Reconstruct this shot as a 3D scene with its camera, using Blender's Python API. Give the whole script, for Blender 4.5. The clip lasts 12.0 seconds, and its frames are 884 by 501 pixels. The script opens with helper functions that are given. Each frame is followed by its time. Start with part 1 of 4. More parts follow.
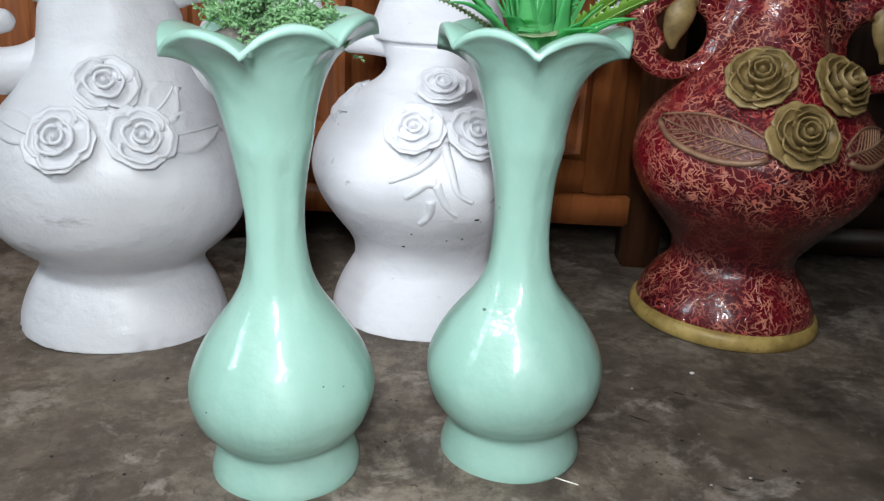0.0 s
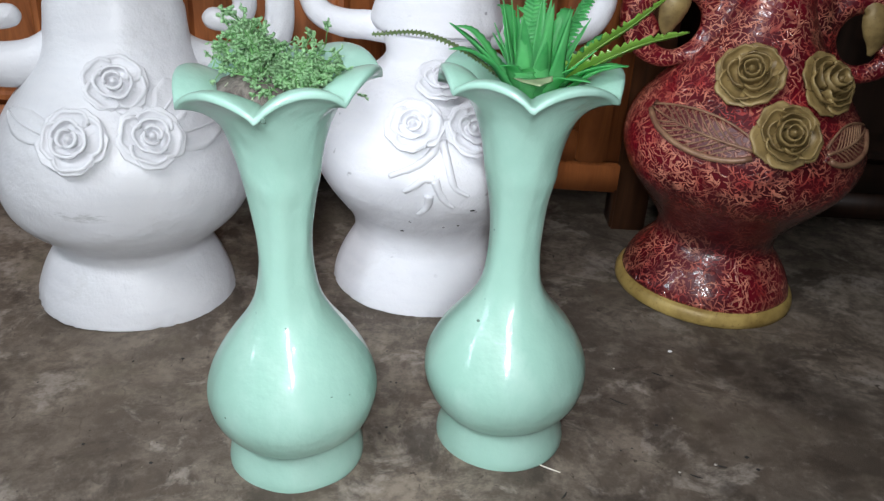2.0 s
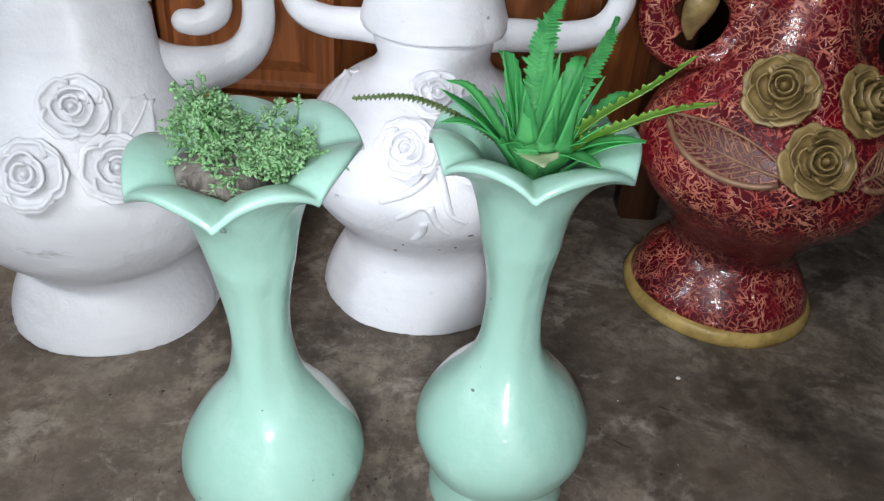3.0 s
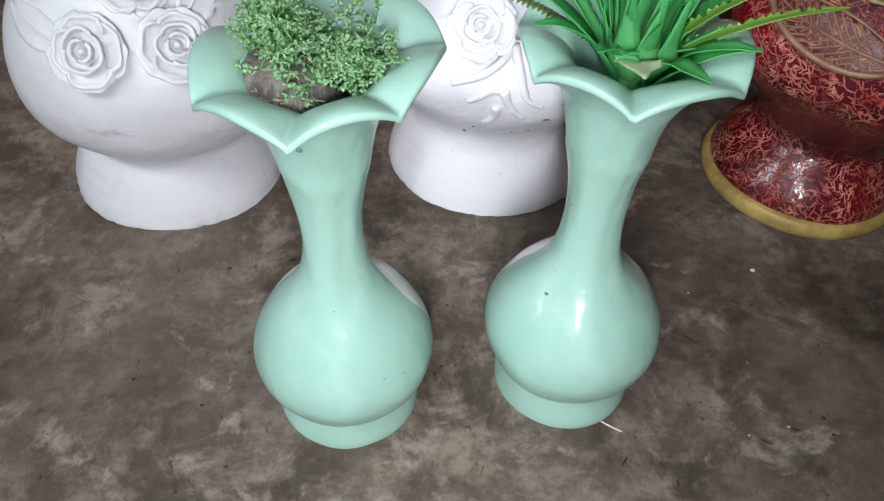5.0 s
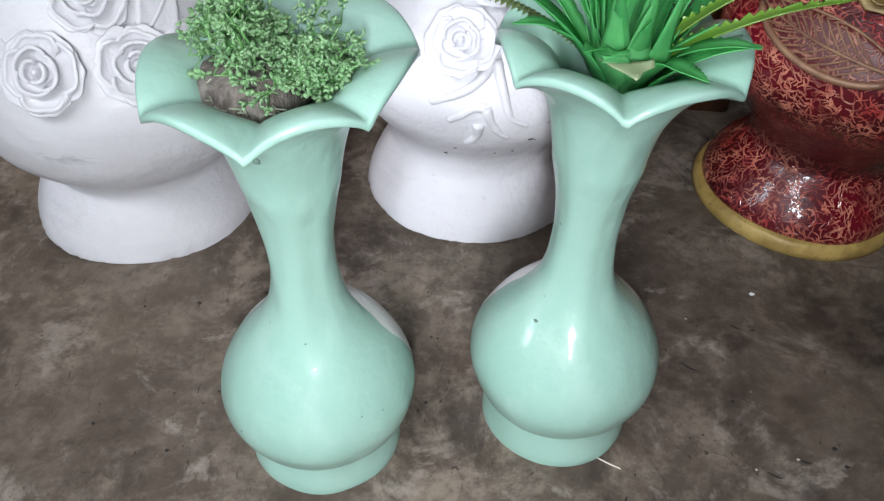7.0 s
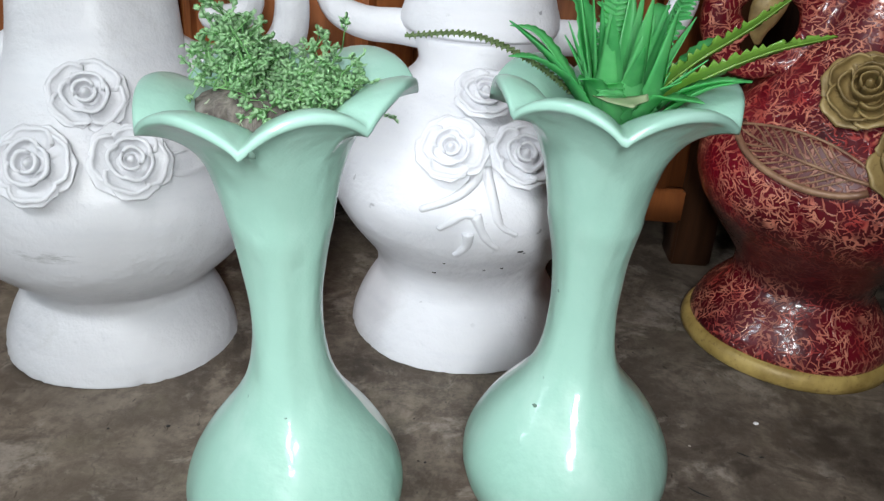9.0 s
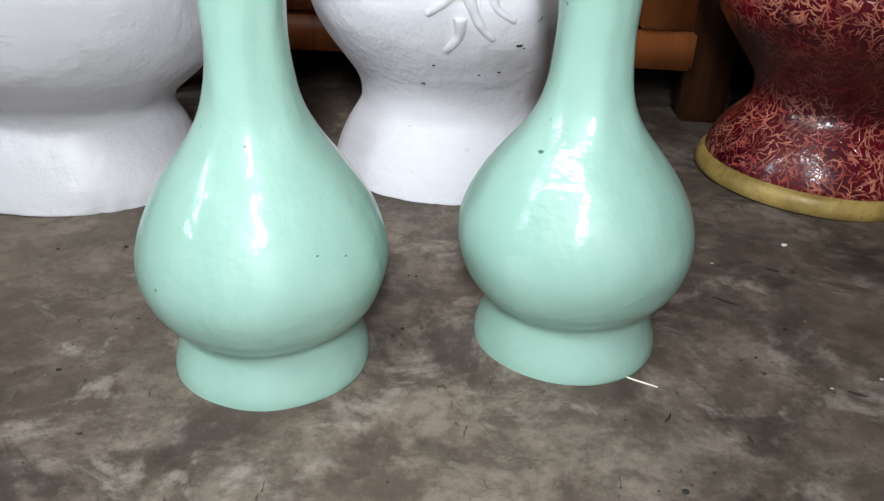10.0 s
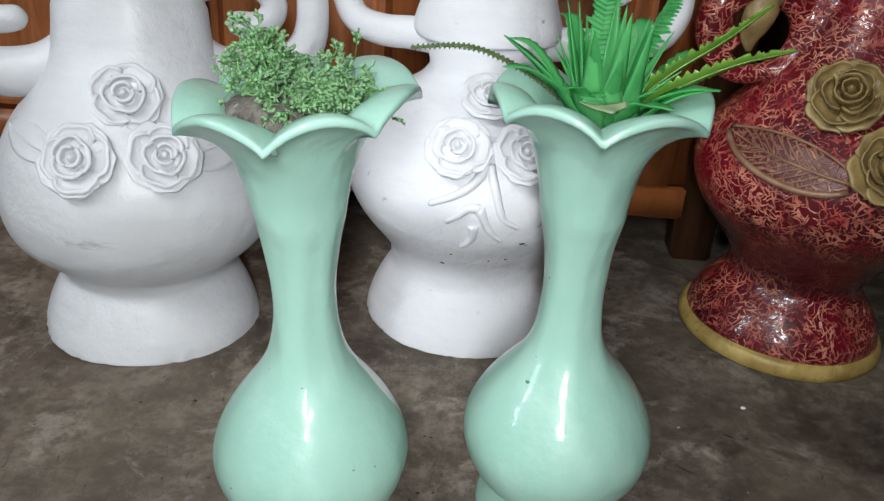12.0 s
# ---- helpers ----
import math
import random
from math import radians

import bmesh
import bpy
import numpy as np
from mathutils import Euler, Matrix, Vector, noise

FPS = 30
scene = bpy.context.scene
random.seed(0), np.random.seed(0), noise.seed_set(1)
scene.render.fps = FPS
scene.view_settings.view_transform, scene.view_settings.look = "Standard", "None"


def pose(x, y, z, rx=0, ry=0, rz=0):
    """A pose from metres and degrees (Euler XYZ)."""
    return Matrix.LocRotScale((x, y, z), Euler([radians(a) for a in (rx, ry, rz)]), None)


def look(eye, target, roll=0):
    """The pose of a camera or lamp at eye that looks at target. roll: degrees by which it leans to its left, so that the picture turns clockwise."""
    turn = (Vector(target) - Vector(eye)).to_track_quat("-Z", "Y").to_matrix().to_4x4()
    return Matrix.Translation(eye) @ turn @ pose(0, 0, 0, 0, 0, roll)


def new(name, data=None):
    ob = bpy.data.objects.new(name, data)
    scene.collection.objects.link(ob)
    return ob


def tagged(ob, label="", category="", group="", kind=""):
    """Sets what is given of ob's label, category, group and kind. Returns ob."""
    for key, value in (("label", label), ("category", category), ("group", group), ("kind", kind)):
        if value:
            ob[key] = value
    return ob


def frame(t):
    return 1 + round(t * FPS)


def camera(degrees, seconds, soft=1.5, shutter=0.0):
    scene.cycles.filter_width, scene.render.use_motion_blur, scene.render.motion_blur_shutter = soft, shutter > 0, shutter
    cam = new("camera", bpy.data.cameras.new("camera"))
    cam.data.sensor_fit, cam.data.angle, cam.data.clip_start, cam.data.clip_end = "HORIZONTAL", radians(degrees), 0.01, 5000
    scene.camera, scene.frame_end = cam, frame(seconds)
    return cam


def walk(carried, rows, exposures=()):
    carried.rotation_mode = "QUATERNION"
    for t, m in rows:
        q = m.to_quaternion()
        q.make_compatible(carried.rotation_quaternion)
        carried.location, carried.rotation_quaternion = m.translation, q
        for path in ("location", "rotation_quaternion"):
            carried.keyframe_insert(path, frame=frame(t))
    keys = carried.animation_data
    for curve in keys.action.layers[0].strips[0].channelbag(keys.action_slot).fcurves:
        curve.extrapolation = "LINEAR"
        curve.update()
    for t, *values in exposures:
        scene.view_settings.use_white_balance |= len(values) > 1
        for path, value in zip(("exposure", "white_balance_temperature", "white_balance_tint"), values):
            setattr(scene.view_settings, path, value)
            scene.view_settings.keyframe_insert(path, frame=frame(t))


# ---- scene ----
cam = camera(56.75, 12.0, soft=1.4)
PATH = [
    (0, (0.0328, 0.0125, 0.4436), (0.0157, 1.9086, -0.1925), 2.77),
    (0.5, (0.0305, -0.0409, 0.4705), (0.0215, 1.8685, -0.1247), 2.69),
    (1, (0.0291, -0.0406, 0.4862), (0.0439, 1.8163, -0.2567), 3.29),
    (1.5, (0.0265, -0.0247, 0.5470), (0.0615, 1.8130, -0.2415), 3.77),
    (2, (0.0211, 0.0070, 0.5721), (0.0371, 1.8025, -0.3087), 3.72),
    (2.5, (0.0261, 0.0796, 0.6053), (0.0412, 1.8325, -0.3576), 3.87),
    (2.7, (0.0286, 0.1110, 0.6368), (0.0467, 1.8320, -0.3819), 4.06),
    (4.3, (-0.0062, 0.1952, 0.7051), (-0.0363, 1.6713, -0.6441), 4.30),
    (4.5, (-0.0029, 0.2012, 0.7003), (-0.0392, 1.6403, -0.6882), 4.35),
    (5, (-0.0033, 0.2055, 0.6918), (-0.0714, 1.6176, -0.7229), 3.75),
    (5.5, (-0.0041, 0.2217, 0.6792), (-0.0691, 1.6351, -0.7343), 3.49),
    (6, (-0.0124, 0.2243, 0.6621), (-0.0471, 1.6458, -0.7444), 3.70),
    (6.5, (-0.0047, 0.2388, 0.6580), (-0.0280, 1.6469, -0.7621), 3.12),
    (7, (0.0034, 0.2349, 0.6497), (-0.0472, 1.7120, -0.6978), 3.19),
    (7.5, (0.0080, 0.2190, 0.6529), (-0.0533, 1.7797, -0.5962), 3.56),
    (7.7, (0.0105, 0.2203, 0.6497), (-0.0564, 1.8011, -0.5736), 3.51),
    (9.5, (-0.0023, 0.1755, 0.4302), (-0.0260, 2.0064, -0.3743), 3.65),
    (10, (0.0136, 0.1926, 0.3417), (-0.0109, 1.9736, -0.5678), 2.98),
    (10.5, (0.0143, 0.1981, 0.3569), (-0.0488, 2.0236, -0.4577), 1.58),
    (11, (0.0159, 0.1879, 0.3756), (-0.0557, 2.0237, -0.4147), 1.48),
    (11.5, (0.0108, 0.1590, 0.4338), (-0.0591, 2.0263, -0.2790), 1.96),
    (12, (0.0163, 0.1250, 0.5563), (-0.0710, 1.9178, -0.3260), 3.77),
]
EXPOSURES = [(0, -0.04, 6400, 6), (2.5, -0.02, 6400, 8), (4.5, -0.07, 6500, 8), (5.5, 0.0, 6400, 10), (6.5, -0.01, 6400, 11), (7.5, -0.06, 6450, 9), (9.5, -0.02, 6500, 5), (10.1, 0.04, 6450, 8), (10.6, -0.12, 6250, 8), (11.2, -0.10, 6300, 8), (12, -0.16, 6550, 5)]
walk(cam, [(t, look(eye, target, roll)) for t, eye, target, roll in PATH], EXPOSURES)

# ---- world and lamps ----
world = bpy.data.worlds.new("world")
scene.world = world
world.use_nodes = True
world.node_tree.nodes["Background"].inputs[0].default_value = (0.75, 0.85, 1.0, 1)
world.node_tree.nodes["Background"].inputs[1].default_value = 0.02


def area_lamp(name, eye, target, width, height, watts, colour):
    data = bpy.data.lights.new(name, "AREA")
    data.shape, data.size, data.size_y = "RECTANGLE", width, height
    data.energy, data.color = watts, colour
    ob = new(name, data)
    ob.matrix_world = look(eye, target)
    return ob


lamp = area_lamp("hand_lamp", (0.02, -0.10, 0.65), (-0.05, 0.80, 0.16), 0.055, 0.30, 2.75, (0.93, 0.955, 1.0))
lamp.data.spread = radians(82)
area_lamp("side_tube_lamp", (-1.7, -0.05, 1.25), (0.0, 0.8, 0.15), 0.07, 1.1, 12.5, (0.78, 0.90, 1.0))
area_lamp("ceiling_tube_lamp", (-0.9, -0.70, 2.10), (-0.1, 0.8, 0.0), 1.2, 0.10, 36.0, (0.96, 0.96, 1.0))


# ---- material tools ----
def material(name):
    m = bpy.data.materials.new(name)
    m.use_nodes = True
    return m, m.node_tree, m.node_tree.nodes["Principled BSDF"]


def node(tree, kind, links=(), **settings):
    """A node with its attributes set; links: (input, socket or value)."""
    n = tree.nodes.new(kind)
    for key, value in settings.items():
        setattr(n, key, value)
    for slot, value in links:
        if isinstance(value, bpy.types.NodeSocket):
            tree.links.new(value, n.inputs[slot])
        else:
            n.inputs[slot].default_value = value
    return n


def coords(tree, scale=(1, 1, 1), kind="Object"):
    tc = node(tree, "ShaderNodeTexCoord")
    return node(tree, "ShaderNodeMapping", [(0, tc.outputs[kind]), (3, scale)]).outputs[0]


def noise_tex(tree, vec, scale, detail=5.0, rough=0.55, warp=0.0):
    return node(tree, "ShaderNodeTexNoise", [("Vector", vec), ("Scale", scale), ("Detail", detail), ("Roughness", rough), ("Distortion", warp)]).outputs[0]


def ramp(tree, fac, stops, ease="LINEAR"):
    n = node(tree, "ShaderNodeValToRGB", [(0, fac)])
    n.color_ramp.interpolation = ease
    while len(n.color_ramp.elements) < len(stops):
        n.color_ramp.elements.new(0.5)
    for e, (at, c) in zip(n.color_ramp.elements, stops):
        e.position = at
        e.color = (*c, 1) if isinstance(c, tuple) else (c, c, c, 1)
    return n.outputs[0]


def mix(tree, fac, a, b, how="MIX"):
    n = node(tree, "ShaderNodeMix", data_type="RGBA", blend_type=how)
    for slot, value in ((0, fac), (6, a), (7, b)):
        if isinstance(value, bpy.types.NodeSocket):
            tree.links.new(value, n.inputs[slot])
        elif isinstance(value, tuple):
            n.inputs[slot].default_value = (*value, 1)
        else:
            n.inputs[slot].default_value = value
    return n.outputs[2]


def calc(tree, how, a, b=0.0, clamp=False):
    return node(tree, "ShaderNodeMath", [(0, a), (1, b)], operation=how, use_clamp=clamp).outputs[0]


def bump(tree, bsdf, height, strength, distance):
    b = node(tree, "ShaderNodeBump", [("Height", height), ("Strength", strength), ("Distance", distance)])
    tree.links.new(b.outputs[0], bsdf.inputs["Normal"])
    tree.links.new(b.outputs[0], bsdf.inputs["Coat Normal"])


def put(tree, bsdf, **values):
    for key, value in values.items():
        slot = bsdf.inputs[key.replace("_", " ")]
        if isinstance(value, bpy.types.NodeSocket):
            tree.links.new(value, slot)
        else:
            slot.default_value = (*value, 1) if isinstance(value, tuple) else value


# ---- materials ----
def mint_paint(name, primer):
    """Thick glossy mint enamel, brushed; the far half still shows white primer."""
    m, t, b = material(name)
    v = coords(t)
    big = noise_tex(t, v, 9.0, 3.0)
    colour = mix(t, ramp(t, big, [(0.3, 0.0), (0.7, 1.0)]), (0.246, 0.418, 0.346), (0.295, 0.474, 0.400))
    specks = node(t, "ShaderNodeTexVoronoi", [("Vector", v), ("Scale", 42.0), ("Randomness", 1.0)]).outputs["Distance"]
    few = ramp(t, noise_tex(t, v, 30.0, 1.0), [(0.56, 0.0), (0.58, 1.0)])
    colour = mix(t, calc(t, "MULTIPLY", ramp(t, specks, [(0.045, 1.0), (0.065, 0.0)]), few), colour, (0.10, 0.17, 0.14))
    pale = ramp(t, noise_tex(t, coords(t, (1, 1, 0.55)), 21.0, 5.0, 0.6), [(0.50, 0.0), (0.70, 0.7)])
    colour = mix(t, pale, colour, (0.332, 0.500, 0.432))
    grime = ramp(t, noise_tex(t, v, 16.0, 6.0, 0.7), [(0.60, 0.0), (0.80, 0.35)])
    colour = mix(t, grime, colour, (0.215, 0.368, 0.302))
    sep = node(t, "ShaderNodeSeparateXYZ", [(0, node(t, "ShaderNodeTexCoord").outputs["Object"])])
    x2 = calc(t, "MULTIPLY", sep.outputs[0], sep.outputs[0])
    y2 = calc(t, "MULTIPLY", sep.outputs[1], sep.outputs[1])
    turn = calc(t, "DIVIDE", sep.outputs[1], calc(t, "SQRT", calc(t, "ADD", calc(t, "ADD", x2, y2), 1e-6)))
    low = calc(t, "LESS_THAN", sep.outputs[2], 0.285)
    edge = calc(t, "ADD", turn, calc(t, "MULTIPLY", calc(t, "SUBTRACT", big, 0.5), 0.5))
    back = calc(t, "MULTIPLY", ramp(t, edge, [(primer, 0.0), (primer + 0.02, 1.0)]), low)
    colour = mix(t, back, colour, (0.72, 0.75, 0.72))
    put(t, b, Base_Color=colour, Roughness=0.42, Specular_IOR_Level=0.35, Coat_Weight=0.58, Coat_Roughness=0.085)
    brush = noise_tex(t, coords(t, (1, 1, 0.35)), 26.0, 3.0)
    peel = noise_tex(t, v, 75.0, 3.0, 0.6)
    lump = noise_tex(t, v, 34.0, 2.0, 0.5)
    bump(t, b, calc(t, "ADD", calc(t, "ADD", brush, calc(t, "MULTIPLY", lump, 0.7)), calc(t, "MULTIPLY", peel, 0.42)), 0.42, 0.004)
    return m


def white_paint(name, rough, rub, tint=(0.612, 0.612, 0.637), scuff=None, relief=0.30):
    m, t, b = material(name)
    v = coords(t)
    big = noise_tex(t, v, 7.0, 4.0)
    fine = noise_tex(t, v, 120.0, 5.0, 0.65)
    colour = mix(t, ramp(t, big, [(0.35, 0.0), (0.7, 1.0)]), tint, (tint[0] * 0.93, tint[1] * 0.93, tint[2] * 0.92))
    strokes = noise_tex(t, coords(t, (1, 1, 5)), 15.0, 4.0, 0.6, 0.3)
    colour = mix(t, ramp(t, strokes, [(0.46, 0.0), (0.68, 0.35)]), colour, (tint[0] * 0.86, tint[1] * 0.87, tint[2] * 0.89))
    dust = ramp(t, noise_tex(t, v, 19.0, 7.0, 0.7), [(0.60, 0.0), (0.74, 0.5)])
    colour = mix(t, dust, colour, (tint[0] * 0.80, tint[1] * 0.79, tint[2] * 0.76))
    pits = ramp(t, noise_tex(t, v, 75.0, 3.0), [(0.26, 1.0), (0.31, 0.0)])
    sparse = ramp(t, noise_tex(t, v, 14.0, 2.0), [(0.56, 0.0), (0.62, 1.0)])
    colour = mix(t, calc(t, "MULTIPLY", calc(t, "MULTIPLY", pits, sparse), rub), colour, (0.34, 0.34, 0.36))
    if scuff:
        sep = node(t, "ShaderNodeSeparateXYZ", [(0, node(t, "ShaderNodeTexCoord").outputs["Object"])])
        u = calc(t, "DIVIDE", calc(t, "SUBTRACT", sep.outputs[0], scuff[0]), 0.040)
        w = calc(t, "DIVIDE", calc(t, "SUBTRACT", sep.outputs[2], scuff[1]), 0.008)
        far = calc(t, "ADD", calc(t, "MULTIPLY", u, u), calc(t, "MULTIPLY", w, w))
        rubbed = ramp(t, noise_tex(t, coords(t, (1, 1, 5)), 60.0, 4.0, 0.7), [(0.45, 0.0), (0.62, 1.0)])
        mark = calc(t, "MULTIPLY", calc(t, "MULTIPLY", ramp(t, far, [(0.2, 1.0), (1.0, 0.0)]), rubbed), calc(t, "LESS_THAN", sep.outputs[1], 0.0))
        colour = mix(t, mark, colour, (0.40, 0.40, 0.41))
    put(t, b, Base_Color=colour, Roughness=ramp(t, fine, [(0.3, rough), (0.7, rough + 0.15)]), Specular_IOR_Level=0.45)
    daub = noise_tex(t, v, 40.0, 4.0, 0.62)
    lump = noise_tex(t, v, 13.0, 2.0)
    high = calc(t, "ADD", calc(t, "ADD", calc(t, "MULTIPLY", lump, 1.6), calc(t, "MULTIPLY", strokes, 0.15)), calc(t, "ADD", daub, calc(t, "MULTIPLY", fine, 0.20)))
    bump(t, b, high, relief, 0.006)
    return m


def scribble_lines(t, v, scale, offset, width):
    """Thin curling strokes: the level lines of a warped noise."""
    shifted = node(t, "ShaderNodeVectorMath", [(0, v), (1, offset)], operation="ADD").outputs[0]
    n = noise_tex(t, shifted, scale, 1.5, 0.5, 0.6)
    off = calc(t, "ABSOLUTE", calc(t, "SUBTRACT", n, 0.5))
    gate = ramp(t, noise_tex(t, shifted, scale * 0.8, 1.0), [(0.44, 0.0), (0.5, 1.0)])
    return calc(t, "MULTIPLY", ramp(t, off, [(0.0, 1.0), (width, 0.0)]), gate)


def fibre_lines(t, scale, offset, width, reach=0.62):
    """Short straight strokes, one to a cell, each running its own way."""
    v = node(t, "ShaderNodeVectorMath", [(0, node(t, "ShaderNodeTexCoord").outputs["Object"]), (1, offset)], operation="ADD").outputs[0]
    sway = node(t, "ShaderNodeTexNoise", [("Vector", v), ("Scale", 55.0), ("Detail", 1.0)]).outputs[1]
    sway = node(t, "ShaderNodeVectorMath", [(0, sway), (3, 0.011)], operation="SCALE").outputs[0]
    v = node(t, "ShaderNodeVectorMath", [(0, v), (1, sway)], operation="ADD").outputs[0]
    cell = node(t, "ShaderNodeTexVoronoi", [("Vector", v), ("Scale", scale), ("Randomness", 1.0)])
    way = node(t, "ShaderNodeVectorMath", [(0, cell.outputs["Color"]), (1, (0.5, 0.5, 0.5))], operation="SUBTRACT").outputs[0]
    way = node(t, "ShaderNodeVectorMath", [(0, way)], operation="NORMALIZE").outputs[0]
    gap = node(t, "ShaderNodeVectorMath", [(0, v), (1, cell.outputs["Position"])], operation="SUBTRACT").outputs[0]
    off = calc(t, "ABSOLUTE", node(t, "ShaderNodeVectorMath", [(0, gap), (1, way)], operation="DOT_PRODUCT").outputs["Value"])
    gate = ramp(t, cell.outputs["Distance"], [(reach - 0.10, 1.0), (reach, 0.0)])
    return calc(t, "MULTIPLY", ramp(t, calc(t, "MULTIPLY", off, 150.0), [(width * 67.0, 1.0), (width * 150.0, 0.0)]), gate)


def red_scribble(name):
    """Crimson lacquer covered with fine pale gold strokes."""
    m, t, b = material(name)
    v = coords(t)
    lines = None
    for k, scale in enumerate((62.0, 74.0, 86.0, 98.0, 114.0)):
        one = fibre_lines(t, scale, (0.31 * k, 0.17 * k, 0.23 * k), 0.00076, 0.72)
        lines = one if lines is None else calc(t, "MAXIMUM", lines, one)
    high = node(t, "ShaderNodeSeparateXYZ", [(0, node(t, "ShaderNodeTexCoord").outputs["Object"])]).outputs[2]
    # strokes thin out round the waist, and shade below the belly is painted in
    bare_shade = ramp(t, calc(t, "ADD", high, calc(t, "MULTIPLY", noise_tex(t, v, 20.0, 2.0), 0.02)), [(0.092, 1.0), (0.112, 0.22), (0.172, 0.22), (0.215, 1.0)])
    lines = calc(t, "MULTIPLY", lines, bare_shade)
    big = noise_tex(t, v, 11.0, 3.0)
    ground = mix(t, ramp(t, big, [(0.35, 0.0), (0.65, 1.0)]), (0.042, 0.0010, 0.0040), (0.150, 0.0022, 0.0110))
    # ground darkened there to stand for the same shade
    ground = mix(t, calc(t, "SUBTRACT", 1.0, bare_shade), ground, (0.026, 0.0012, 0.0026))
    stroke = mix(t, ramp(t, noise_tex(t, v, 24.0, 2.0), [(0.4, 0.0), (0.6, 1.0)]), (0.40, 0.046, 0.040), (0.64, 0.25, 0.165))
    put(t, b, Base_Color=mix(t, calc(t, "MULTIPLY", lines, ramp(t, noise_tex(t, v, 60.0, 2.0), [(0.35, 0.25), (0.60, 0.95)])), ground, stroke), Roughness=0.40, Specular_IOR_Level=0.3, Coat_Weight=0.85, Coat_Roughness=0.15)
    bump(t, b, calc(t, "ADD", calc(t, "MULTIPLY", lines, 0.5), calc(t, "MULTIPLY", noise_tex(t, v, 40.0, 3.0), 2.2)), 0.40, 0.0024)
    return m


def rubbed_leaf(name):
    """Dark red leaf with worn gold hatching rubbed over its ribs."""
    m, t, b = material(name)
    v = coords(t)
    lines = None
    for k, scale in enumerate((80.0, 100.0, 120.0)):
        one = fibre_lines(t, scale, (0.41 * k, 0.13 * k, 0.29 * k), 0.0010, 0.75)
        lines = one if lines is None else calc(t, "MAXIMUM", lines, one)
    worn = ramp(t, noise_tex(t, v, 45.0, 5.0, 0.65), [(0.40, 0.5), (0.56, 1.0)])
    colour = mix(t, calc(t, "MULTIPLY", lines, worn), (0.085, 0.010, 0.012), (0.33, 0.145, 0.095))
    put(t, b, Base_Color=colour, Roughness=0.42, Specular_IOR_Level=0.35, Coat_Weight=0.12, Coat_Roughness=0.3)
    bump(t, b, lines, 0.5, 0.0016)
    return m


def old_gold(name, a=(0.15, 0.100, 0.038), c=(0.36, 0.255, 0.100)):
    m, t, b = material(name)
    v = coords(t)
    big = noise_tex(t, v, 30.0, 4.0)
    fine = noise_tex(t, v, 220.0, 4.0)
    colour = mix(t, ramp(t, big, [(0.35, 0.0), (0.65, 1.0)]), a, c)
    colour = mix(t, ramp(t, fine, [(0.58, 0.0), (0.75, 0.6)]), colour, (0.14, 0.075, 0.03))
    put(t, b, Base_Color=colour, Metallic=0.1, Roughness=ramp(t, fine, [(0.3, 0.36), (0.7, 0.55)]))
    bump(t, b, fine, 0.25, 0.0012)
    return m


# one wide dark patch, then old damp and oil stains on the cement: centre, half lengths, lean, strength
FLOOR_PATCHES = ((0.448, 0.858, 0.140, 0.074, -0.55, 0.97), (0.306, 0.838, 0.024, 0.014, 0.0, 0.7), (0.278, 0.723, 0.014, 0.011, 0.0, 0.75), (0.35, 0.757, 0.022, 0.014, -0.3, 0.6), (0.325, 0.727, 0.02, 0.014, 0.0, 0.6), (0.218, 0.637, 0.034, 0.017, 0.1, 0.6), (0.455, 0.701, 0.04, 0.018, -0.4, 0.75), (0.344, 0.649, 0.03, 0.018, 0.2, 0.7), (0.511, 0.786, 0.045, 0.024, -0.3, 0.7))


